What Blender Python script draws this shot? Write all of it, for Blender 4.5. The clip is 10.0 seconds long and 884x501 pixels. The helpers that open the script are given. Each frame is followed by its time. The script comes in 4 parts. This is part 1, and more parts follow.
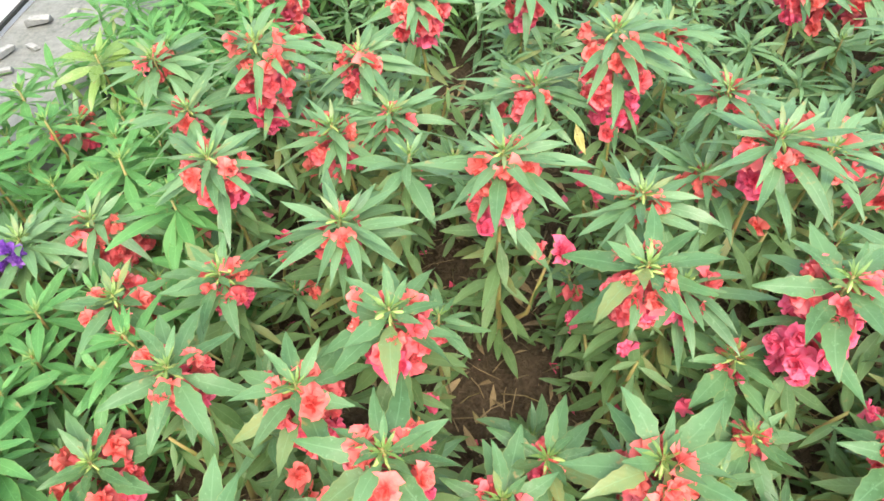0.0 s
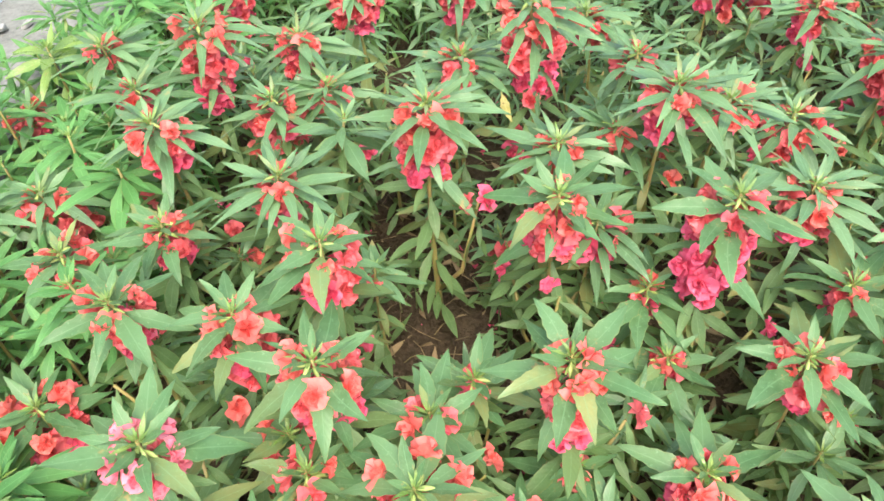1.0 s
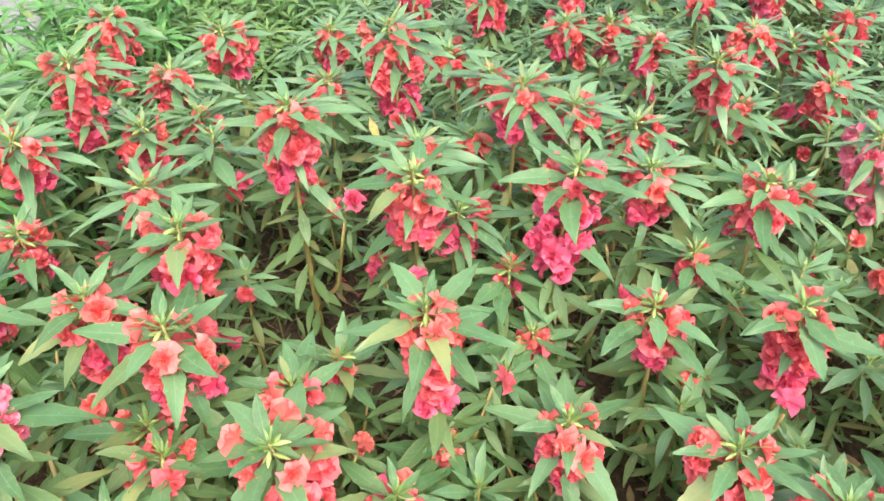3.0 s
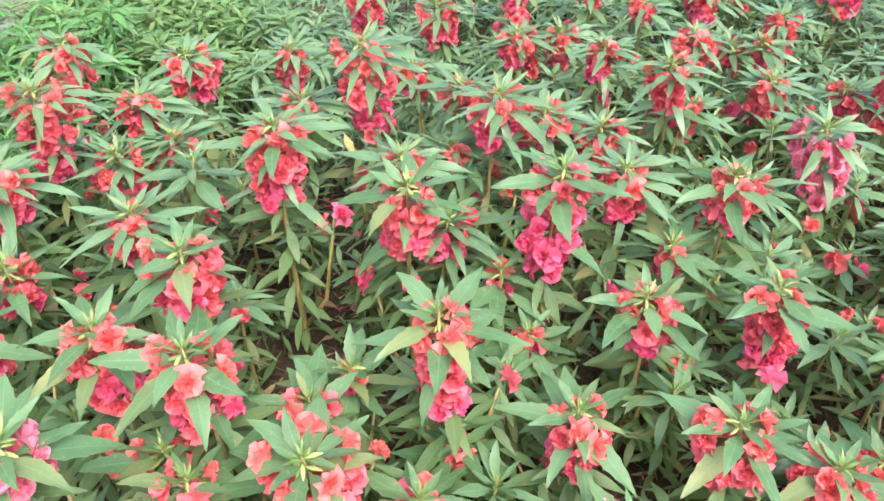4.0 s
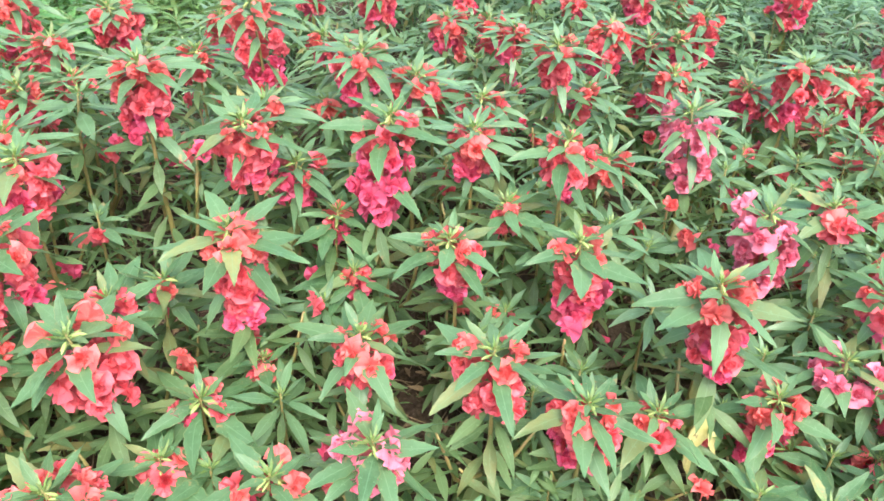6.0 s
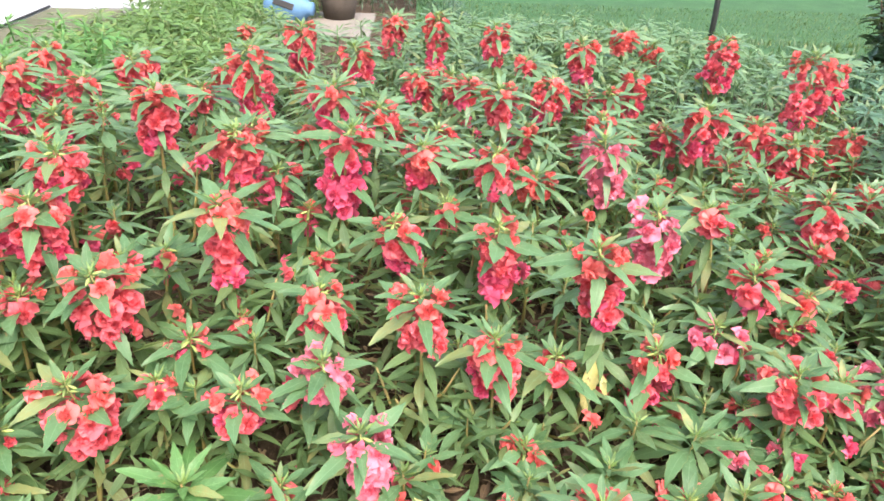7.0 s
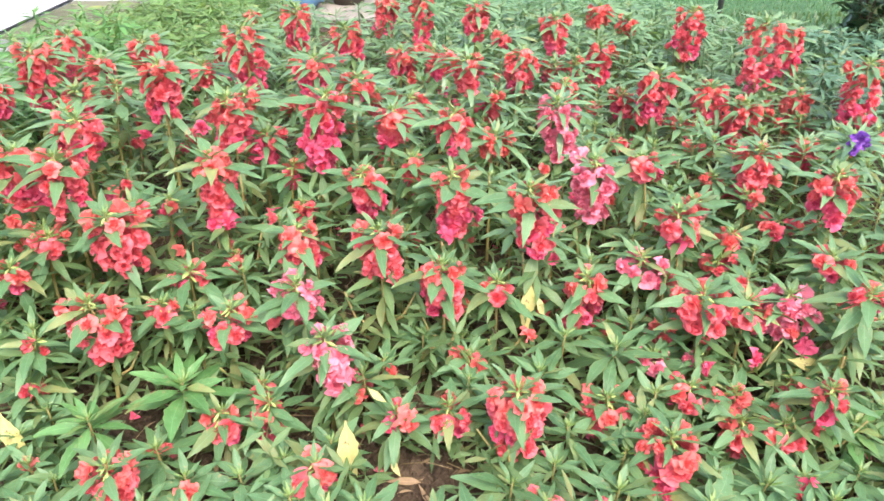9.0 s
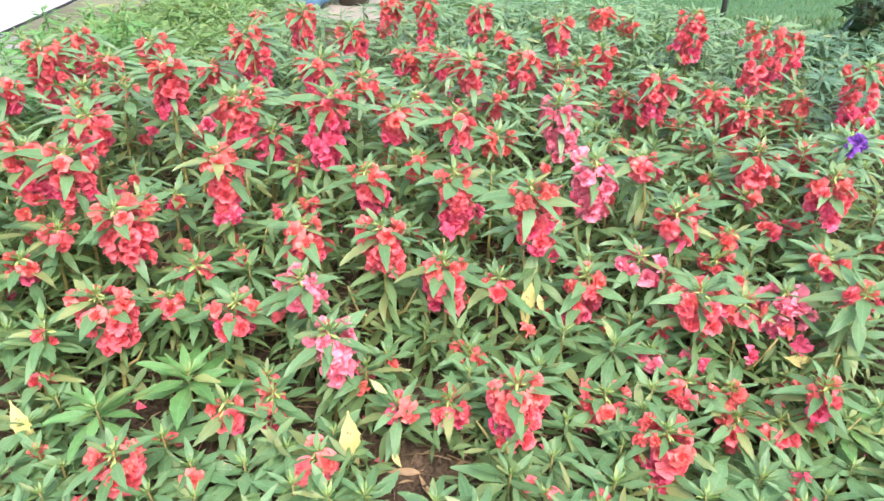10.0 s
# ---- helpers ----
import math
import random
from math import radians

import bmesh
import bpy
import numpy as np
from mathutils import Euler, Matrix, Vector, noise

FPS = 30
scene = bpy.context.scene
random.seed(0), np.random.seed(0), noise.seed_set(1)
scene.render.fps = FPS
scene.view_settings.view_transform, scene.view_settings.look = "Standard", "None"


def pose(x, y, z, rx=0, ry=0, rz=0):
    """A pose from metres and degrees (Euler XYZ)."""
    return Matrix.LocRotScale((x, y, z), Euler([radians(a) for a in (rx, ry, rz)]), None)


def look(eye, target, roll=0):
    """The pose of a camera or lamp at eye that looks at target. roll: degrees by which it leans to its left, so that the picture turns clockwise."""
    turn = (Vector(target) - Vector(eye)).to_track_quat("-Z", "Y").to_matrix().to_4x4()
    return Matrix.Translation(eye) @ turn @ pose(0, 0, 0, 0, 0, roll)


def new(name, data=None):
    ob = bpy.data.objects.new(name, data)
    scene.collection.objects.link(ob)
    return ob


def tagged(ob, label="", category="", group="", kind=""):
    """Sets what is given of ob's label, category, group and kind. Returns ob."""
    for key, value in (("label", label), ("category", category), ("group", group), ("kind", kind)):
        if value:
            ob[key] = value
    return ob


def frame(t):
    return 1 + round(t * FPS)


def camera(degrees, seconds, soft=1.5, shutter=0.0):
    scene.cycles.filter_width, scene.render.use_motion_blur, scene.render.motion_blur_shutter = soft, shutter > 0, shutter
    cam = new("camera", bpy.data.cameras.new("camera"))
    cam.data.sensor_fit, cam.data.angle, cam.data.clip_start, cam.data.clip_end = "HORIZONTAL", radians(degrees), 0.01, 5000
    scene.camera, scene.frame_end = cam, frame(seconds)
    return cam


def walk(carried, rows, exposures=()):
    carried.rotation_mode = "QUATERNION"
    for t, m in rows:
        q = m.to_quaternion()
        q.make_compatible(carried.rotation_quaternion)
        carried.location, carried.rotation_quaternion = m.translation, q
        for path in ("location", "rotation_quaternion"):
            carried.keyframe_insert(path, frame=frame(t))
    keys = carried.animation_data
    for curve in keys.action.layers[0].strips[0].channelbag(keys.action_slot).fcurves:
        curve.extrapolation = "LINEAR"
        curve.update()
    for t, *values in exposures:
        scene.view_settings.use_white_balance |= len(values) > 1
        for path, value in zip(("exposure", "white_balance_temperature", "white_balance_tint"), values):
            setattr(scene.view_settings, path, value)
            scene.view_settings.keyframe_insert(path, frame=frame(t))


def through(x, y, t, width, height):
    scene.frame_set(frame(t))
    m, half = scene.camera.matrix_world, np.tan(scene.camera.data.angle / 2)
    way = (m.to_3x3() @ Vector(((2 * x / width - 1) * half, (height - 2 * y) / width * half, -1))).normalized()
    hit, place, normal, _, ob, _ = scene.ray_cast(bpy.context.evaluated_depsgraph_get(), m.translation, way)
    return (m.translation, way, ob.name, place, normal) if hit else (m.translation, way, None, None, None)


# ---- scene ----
from collections import namedtuple

# ---- camera ----
cam = camera(62.51, 10.0, soft=1.6)
PATH = [
    (0, (-0.7209, 1.2063, 1.3667), (-1.0072, 2.4556, -0.1686), -4.84),
    (0.5, (-0.6872, 1.1213, 1.3363), (-0.8890, 2.3691, -0.2136), -3.45),
    (1, (-0.6292, 1.0398, 1.3115), (-0.8480, 2.3915, -0.1463), -3.85),
    (1.5, (-0.5860, 0.9791, 1.2596), (-0.7762, 2.3844, -0.1507), -2.25),
    (2, (-0.5471, 0.9197, 1.2026), (-0.7153, 2.3948, -0.1375), -0.79),
    (2.5, (-0.5175, 0.8907, 1.1723), (-0.6205, 2.4328, -0.0971), -1.06),
    (2.7, (-0.5077, 0.8783, 1.1632), (-0.5780, 2.4384, -0.0863), -0.98),
    (3.8, (-0.6278, 0.8583, 1.1858), (-0.4753, 2.4617, 0.0000), -1.68),
    (4, (-0.6343, 0.8429, 1.1854), (-0.4601, 2.4339, -0.0140), -0.91),
    (4.5, (-0.6436, 0.8041, 1.1859), (-0.4372, 2.3714, -0.0393), -0.92),
    (5, (-0.5074, 0.7967, 1.1655), (-0.4703, 2.3965, -0.0342), 1.15),
    (5.5, (-0.3476, 0.7606, 1.1319), (-0.3839, 2.3742, -0.0493), 0.88),
    (5.7, (-0.3032, 0.7400, 1.1230), (-0.2751, 2.3521, -0.0603), 0.83),
    (6.8, (-0.1918, 0.3581, 1.1189), (-0.0922, 2.0911, 0.1255), 1.78),
    (7, (-0.1569, 0.2842, 1.1193), (-0.0842, 2.0350, 0.1552), 2.25),
    (7.5, (-0.0535, 0.1180, 1.1288), (-0.0738, 1.8651, 0.1556), 2.42),
    (8, (0.0008, 0.0352, 1.1547), (-0.0184, 1.7760, 0.1702), 1.38),
    (8.5, (0.0032, 0.0066, 1.1595), (0.0110, 1.7397, 0.1613), 0.88),
    (9, (0.0000, 0.0000, 1.1600), (-0.0000, 1.7321, 0.1600), 0.00),
    (9.5, (-0.0019, -0.0121, 1.1644), (0.0002, 1.7278, 0.1781), 0.52),
    (10, (0.0001, -0.0336, 1.1640), (-0.0053, 1.7006, 0.1678), 0.44),
]
EXPOSURES = [
    (0.0, 1.44, 7000, 8),
    (1.5, 1.44, 7000, 11),
    (2.7, 1.46, 7000, 12),
    (3.9, 1.49, 6500, 21),
    (5.6, 1.50, 6300, 16),
    (6.9, 1.47, 6850, 20),
    (10.0, 1.51, 6650, 20),
]
walk(cam, [(t, look(eye, target, roll)) for t, eye, target, roll in PATH], EXPOSURES)

# ---- light: a bright overcast sky with a wide soft sun ----
SUN_ELEVATION, SUN_TURN = 58.0, 158.0
world = bpy.data.worlds.new("overcast_sky")
scene.world = world
world.use_nodes = True
sky = world.node_tree.nodes.new("ShaderNodeTexSky")
sky.sky_type, sky.sun_disc = "NISHITA", False
sky.sun_elevation, sky.sun_rotation = radians(SUN_ELEVATION), radians(SUN_TURN)
sky.air_density, sky.dust_density, sky.ozone_density = 1.0, 4.0, 1.0
back = world.node_tree.nodes["Background"]
back.inputs["Strength"].default_value = 0.232
world.node_tree.links.new(sky.outputs["Color"], back.inputs["Color"])
sun = new("sun", bpy.data.lights.new("sun", "SUN"))
sun.data.energy, sun.data.angle, sun.data.color = 0.85, radians(35), (1.0, 0.97, 0.92)
sun.matrix_world = pose(0, 0, 6, 90 - SUN_ELEVATION, 0, 180 - SUN_TURN)

# ---- materials ----
def material(name):
    mat = bpy.data.materials.new(name)
    mat.use_nodes = True
    nt = mat.node_tree
    return mat, nt, nt.nodes["Principled BSDF"], nt.nodes["Material Output"]


def node(nt, kind, **values):
    n = nt.nodes.new(kind)
    for key, value in values.items():
        n.inputs[key.replace("_", " ")].default_value = value
    return n


def ramp(nt, source, stops, ease="LINEAR"):
    n = nt.nodes.new("ShaderNodeValToRGB")
    n.color_ramp.interpolation = ease
    while len(n.color_ramp.elements) < len(stops):
        n.color_ramp.elements.new(0.5)
    for e, (at, colour) in zip(n.color_ramp.elements, stops):
        e.position, e.color = at, (*colour, 1)
    nt.links.new(source, n.inputs["Fac"])
    return n.outputs["Color"]


def mix(nt, fac, a, b, blend="MIX"):
    n = nt.nodes.new("ShaderNodeMix")
    n.data_type, n.blend_type = "RGBA", blend
    for socket, value in ((n.inputs["Factor"], fac), (n.inputs[6], a), (n.inputs[7], b)):
        if hasattr(value, "is_linked"):
            nt.links.new(value, socket)
        elif isinstance(value, tuple):
            socket.default_value = (*value, 1)
        else:
            socket.default_value = value
    return n.outputs[2]


def noise_of(nt, scale, detail=3.0, rough=0.55, where="Object"):
    n = node(nt, "ShaderNodeTexNoise", Scale=scale, Detail=detail, Roughness=rough)
    nt.links.new(nt.nodes.new("ShaderNodeTexCoord").outputs[where], n.inputs["Vector"])
    return n.outputs["Fac"]


def bumped(nt, shader, height, strength, distance=0.002):
    b = node(nt, "ShaderNodeBump", Strength=strength, Distance=distance)
    nt.links.new(height, b.inputs["Height"])
    nt.links.new(b.outputs["Normal"], shader.inputs["Normal"])


def leaf_material(name, dark, mid, light, spot=(0.30, 0.24, 0.10), spot_from=0.66, island=False, through=0.26, rough=0.36, aged=(0.26, 0.28, 0.10), patches=None, worn=0.95, shine=0.75, vein=0.30):
    """A green leaf: pale midrib, side veins, tone that differs from leaf to leaf, blotches, and light that shines through."""
    mat, nt, shader, out = material(name)
    patches = patches or (30.0 if island else 4.0)
    if island:
        luck = nt.nodes.new("ShaderNodeNewGeometry").outputs["Random Per Island"]
    else:
        luck = nt.nodes.new("ShaderNodeObjectInfo").outputs["Random"]
    tone = ramp(nt, luck, [(0.0, dark), (0.35, mid), (0.72, light), (worn - 0.09, mid), (worn, aged), (1.0, aged if worn < 0.9 else dark)])
    patch = noise_of(nt, patches, 4.0, 0.6)
    tone = mix(nt, ramp(nt, patch, [(0.40, (0, 0, 0)), (0.62, (0.55, 0.55, 0.55))]), tone, light)
    tone = mix(nt, ramp(nt, patch, [(spot_from, (0, 0, 0)), (spot_from + 0.05, (0.85, 0.85, 0.85))]), tone, spot)
    fleck = noise_of(nt, patches * 6.0, 2.0, 0.5)
    tone = mix(nt, ramp(nt, fleck, [(0.62, (0, 0, 0)), (0.74, (0.5, 0.5, 0.5))]), tone, tuple(min(1.0, 1.5 * v + 0.03) for v in light))
    uv = nt.nodes.new("ShaderNodeSeparateXYZ")
    nt.links.new(nt.nodes.new("ShaderNodeTexCoord").outputs["UV"], uv.inputs["Vector"])
    across = nt.nodes.new("ShaderNodeMath")
    across.operation = "PINGPONG"
    across.inputs[1].default_value = 0.5
    nt.links.new(uv.outputs["Y"], across.inputs[0])
    rib = ramp(nt, across.outputs[0], [(0.455, (0, 0, 0)), (0.495, (0.45, 0.45, 0.45))])
    tone = mix(nt, rib, tone, tuple(min(1.0, 1.4 * v + 0.03) for v in light))
    # edge painted in the aged tone, for tan margins and pale highlights alike
    rim = ramp(nt, across.outputs[0], [(0.0, (0.50, 0.50, 0.50)), (0.06, (0, 0, 0))])
    tone = mix(nt, rim, tone, aged)
    # side veins run out from the midrib and slant to the tip
    slant = nt.nodes.new("ShaderNodeMath")
    slant.operation = "MULTIPLY_ADD"
    slant.inputs[1].default_value = 0.35
    nt.links.new(across.outputs[0], slant.inputs[0])
    nt.links.new(uv.outputs["X"], slant.inputs[2])
    wave = nt.nodes.new("ShaderNodeMath")
    wave.operation = "SINE"
    times = nt.nodes.new("ShaderNodeMath")
    times.operation = "MULTIPLY"
    times.inputs[1].default_value = 62.0
    nt.links.new(slant.outputs[0], times.inputs[0])
    nt.links.new(times.outputs[0], wave.inputs[0])
    bumped(nt, shader, wave.outputs[0], vein, 0.0006)
    nt.links.new(tone, shader.inputs["Base Color"])
    low, high = max(0.2, rough - 0.13), rough + 0.16
    nt.links.new(ramp(nt, noise_of(nt, patches * 2.3, 3.0, 0.6), [(0.36, (low, low, low)), (0.64, (high, high, high))]), shader.inputs["Roughness"])
    shader.inputs["Specular IOR Level"].default_value = shine
    glow = nt.nodes.new("ShaderNodeBsdfTranslucent")
    nt.links.new(mix(nt, 0.5, tone, (0.30, 0.42, 0.06)), glow.inputs["Color"])
    both = nt.nodes.new("ShaderNodeMixShader")
    both.inputs[0].default_value = through
    nt.links.new(shader.outputs[0], both.inputs[1])
    nt.links.new(glow.outputs[0], both.inputs[2])
    nt.links.new(both.outputs[0], out.inputs["Surface"])
    return mat


def petal_material(name, deep, main, pale):
    mat, nt, shader, out = material(name)
    luck = nt.nodes.new("ShaderNodeNewGeometry").outputs["Random Per Island"]
    tone = ramp(nt, luck, [(0.0, deep), (0.45, main), (1.0, pale)])
    own = nt.nodes.new("ShaderNodeObjectInfo").outputs["Random"]
    tone = mix(nt, ramp(nt, own, [(0.0, (0.0, 0.0, 0.0)), (1.0, (0.5, 0.5, 0.5))]), tone, main)
    blotch = noise_of(nt, 90.0, 3.0)
    tone = mix(nt, ramp(nt, blotch, [(0.5, (0, 0, 0)), (0.75, (0.55, 0.55, 0.55))]), tone, pale)
    nt.links.new(tone, shader.inputs["Base Color"])
    shader.inputs["Roughness"].default_value = 0.55
    shader.inputs["Specular IOR Level"].default_value = 0.35
    bumped(nt, shader, noise_of(nt, 260.0, 2.0), 0.3, 0.001)
    glow = nt.nodes.new("ShaderNodeBsdfTranslucent")
    nt.links.new(tone, glow.inputs["Color"])
    both = nt.nodes.new("ShaderNodeMixShader")
    both.inputs[0].default_value = 0.3
    nt.links.new(shader.outputs[0], both.inputs[1])
    nt.links.new(glow.outputs[0], both.inputs[2])
    nt.links.new(both.outputs[0], out.inputs["Surface"])
    return mat


def rough_material(name, stops, scale, fine, rough=0.9, bump=0.5, distance=0.006, spec=0.25, where="Object"):
    """Earth, concrete and paint: two scales of noise in tone and relief."""
    mat, nt, shader, out = material(name)
    wide = noise_of(nt, scale, 5.0, 0.6, where)
    small = noise_of(nt, fine, 4.0, 0.65, where)
    tone = ramp(nt, wide, stops)
    tone = mix(nt, ramp(nt, small, [(0.35, (0, 0, 0)), (0.7, (0.6, 0.6, 0.6))]), tone, stops[-1][1])
    nt.links.new(tone, shader.inputs["Base Color"])
    shader.inputs["Roughness"].default_value = rough
    shader.inputs["Specular IOR Level"].default_value = spec
    bumped(nt, shader, small, bump, distance)
    return mat


GREEN = ((0.060, 0.146, 0.060), (0.090, 0.203, 0.086), (0.134, 0.260, 0.118))
UNDER = ((0.064, 0.142, 0.053), (0.102, 0.206, 0.075), (0.156, 0.275, 0.108))
PALE = ((0.050, 0.175, 0.052), (0.074, 0.235, 0.068), (0.110, 0.295, 0.090))
YOUNG = ((0.11, 0.24, 0.055), (0.16, 0.30, 0.070), (0.23, 0.36, 0.095))
DARK = ((0.018, 0.060, 0.030), (0.028, 0.085, 0.040), (0.045, 0.120, 0.055))
LEAF = leaf_material("balsam_leaf", (0.053, 0.138, 0.052), (0.074, 0.180, 0.071), (0.112, 0.232, 0.100), rough=0.48, shine=0.40, vein=0.13)
LEAF_BULK = leaf_material("balsam_foliage", *GREEN, island=True, rough=0.44, shine=0.60, vein=0.15)
# lower leaves: paler colour and more show-through lift the shade under the crowns
UNDER_BULK = leaf_material("lower_foliage", *UNDER, island=True, through=0.44, aged=(0.27, 0.25, 0.09), worn=0.90, rough=0.5, shine=0.45, vein=0.2)
FRESH_LEAF = leaf_material("fresh_leaf", (0.060, 0.180, 0.052), (0.080, 0.225, 0.062), (0.120, 0.285, 0.092), through=0.3, rough=0.45, shine=0.5, vein=0.15)
PALE_LEAF = leaf_material("pale_green_leaf", *PALE, through=0.3, rough=0.5, shine=0.4, vein=0.15)
SEEDLING = leaf_material("seedling_foliage", (0.058, 0.155, 0.042), (0.088, 0.212, 0.058), (0.138, 0.275, 0.084), island=True, through=0.3, rough=0.45, shine=0.5)
PALE_BULK = leaf_material("pale_green_foliage", *PALE, island=True, through=0.3, rough=0.5, shine=0.4, vein=0.15)
YOUNG_LEAF = leaf_material("young_leaf", *YOUNG, island=True, through=0.35)
WEED = leaf_material("weed_foliage", (0.040, 0.120, 0.062), (0.062, 0.168, 0.088), (0.095, 0.220, 0.125), island=True, through=0.25, rough=0.42, shine=0.6)
DARK_BULK = leaf_material("dark_foliage", *DARK, island=True, through=0.12, rough=0.35)
OLD_LEAF = leaf_material("yellowed_leaf", (0.42, 0.40, 0.12), (0.52, 0.49, 0.16), (0.60, 0.56, 0.24), (0.16, 0.11, 0.06), 0.66, aged=(0.44, 0.38, 0.16), rough=0.5, shine=0.4)
DRY = leaf_material("dry_leaf", (0.09, 0.055, 0.03), (0.17, 0.11, 0.055), (0.28, 0.20, 0.10), island=True, aged=(0.20, 0.16, 0.05), through=0.1, rough=0.8)
PETALS = {
    "orange": petal_material("orange_red_petal", (0.72, 0.090, 0.075), (0.84, 0.180, 0.158), (0.88, 0.29, 0.26)),
    "red": petal_material("coral_red_petal", (0.71, 0.068, 0.085), (0.83, 0.150, 0.172), (0.88, 0.27, 0.29)),
    "crimson": petal_material("crimson_petal", (0.61, 0.042, 0.100), (0.80, 0.105, 0.205), (0.87, 0.23, 0.34)),
    "pink": petal_material("rose_pink_petal", (0.72, 0.12, 0.19), (0.84, 0.22, 0.30), (0.90, 0.38, 0.45)),
    "violet": petal_material("violet_petal", (0.16, 0.03, 0.36), (0.25, 0.08, 0.48), (0.42, 0.20, 0.62)),
}
STEM = rough_material("fleshy_stem", [(0.3, (0.16, 0.20, 0.05)), (0.5, (0.26, 0.26, 0.08)), (0.7, (0.34, 0.22, 0.09))], 25.0, 120.0, 0.45, 0.2, 0.001, 0.4)
BUD = rough_material("green_bud", [(0.3, (0.20, 0.34, 0.08)), (0.7, (0.36, 0.44, 0.14))], 60.0, 200.0, 0.5, 0.2, 0.001, 0.4)
SOIL = rough_material("brown_soil", [(0.25, (0.034, 0.024, 0.014)), (0.5, (0.072, 0.052, 0.032)), (0.75, (0.150, 0.112, 0.072))], 6.0, 85.0, 0.95, 1.0, 0.03, 0.15)
TURF = rough_material("turf", [(0.3, (0.020, 0.068, 0.024)), (0.55, (0.034, 0.100, 0.036)), (0.8, (0.055, 0.135, 0.050))], 2.5, 40.0, 0.9, 0.6, 0.01, 0.2)
BLADES = leaf_material("grass_blade", (0.025, 0.084, 0.030), (0.040, 0.115, 0.040), (0.068, 0.160, 0.058), island=True, through=0.3, rough=0.5)
CONCRETE = rough_material("stained_concrete", [(0.3, (0.045, 0.052, 0.026)), (0.5, (0.095, 0.105, 0.062)), (0.75, (0.17, 0.18, 0.12))], 3.0, 45.0, 0.9, 0.5, 0.004)
SLAB = rough_material("pale_concrete", [(0.3, (0.150, 0.142, 0.115)), (0.55, (0.215, 0.205, 0.168)), (0.8, (0.28, 0.265, 0.222))], 2.0, 60.0, 0.85, 0.4, 0.003)
PALE_GREY = rough_material("pale_grey_cement", [(0.3, (0.085, 0.096, 0.088)), (0.55, (0.155, 0.168, 0.158)), (0.8, (0.26, 0.272, 0.262))], 7.0, 60.0, 0.85, 0.4, 0.003)
CEMENT = rough_material("broken_cement", [(0.3, (0.20, 0.21, 0.20)), (0.6, (0.30, 0.31, 0.30)), (0.8, (0.42, 0.43, 0.42))], 14.0, 80.0, 0.9, 0.5, 0.004)
WHITE = rough_material("white_wall_paint", [(0.3, (0.76, 0.77, 0.75)), (0.6, (0.83, 0.84, 0.82)), (0.8, (0.86, 0.86, 0.84))], 1.2, 60.0, 0.7, 0.15, 0.002)
BLUE = rough_material("blue_plastic", [(0.3, (0.075, 0.185, 0.33)), (0.7, (0.12, 0.26, 0.42))], 8.0, 60.0, 0.55, 0.05, 0.001, 0.3)
BLACK = rough_material("black_metal", [(0.3, (0.012, 0.014, 0.013)), (0.7, (0.03, 0.032, 0.03))], 20.0, 90.0, 0.5, 0.1, 0.001, 0.5)
BARK = rough_material("shrub_bark", [(0.3, (0.045, 0.035, 0.022)), (0.7, (0.10, 0.08, 0.05))], 12.0, 90.0, 0.85, 0.4, 0.003)
CLAY = rough_material("clay_pot", [(0.3, (0.050, 0.042, 0.033)), (0.7, (0.095, 0.080, 0.062))], 9.0, 80.0, 0.85, 0.3, 0.002)

# ---- mesh helpers ----
Shape = namedtuple("Shape", "verts faces uvs")


def mesh_of(name, shape, *mats, smooth=True):
    me = bpy.data.meshes.new(name)
    me.from_pydata([tuple(v) for v in shape.verts], [], shape.faces)
    layer = me.uv_layers.new(name="UVMap")
    if shape.uvs is not None:
        index = np.empty(len(me.loops), dtype=np.int32)
        me.loops.foreach_get("vertex_index", index)
        layer.data.foreach_set("uv", np.asarray(shape.uvs, dtype=np.float32)[index].ravel())
    if smooth:
        me.polygons.foreach_set("use_smooth", [True] * len(me.polygons))
    for m in mats:
        me.materials.append(m)
    return me


def joined(shapes):
    verts, faces, uvs, base = [], [], [], 0
    for s in shapes:
        verts.append(s.verts)
        faces += [tuple(i + base for i in f) for f in s.faces]
        uvs.append(s.uvs if s.uvs is not None else np.zeros((len(s.verts), 2)))
        base += len(s.verts)
    return Shape(np.concatenate(verts), faces, np.concatenate(uvs))


def moved(shape, m):
    a = np.array(m)
    return Shape(shape.verts @ a[:3, :3].T + a[:3, 3], shape.faces, shape.uvs)


def thing(name, x, y, z, turn=0.0):
    ob = new(name)
    ob.empty_display_size = 0.05
    ob.matrix_basis = pose(x, y, z, 0, 0, turn)
    return ob


def part(name, me, parent, m=None, label=""):
    ob = new(name, me)
    ob.parent = parent
    if m is not None:
        ob.matrix_basis = m
    return tagged(ob, label)


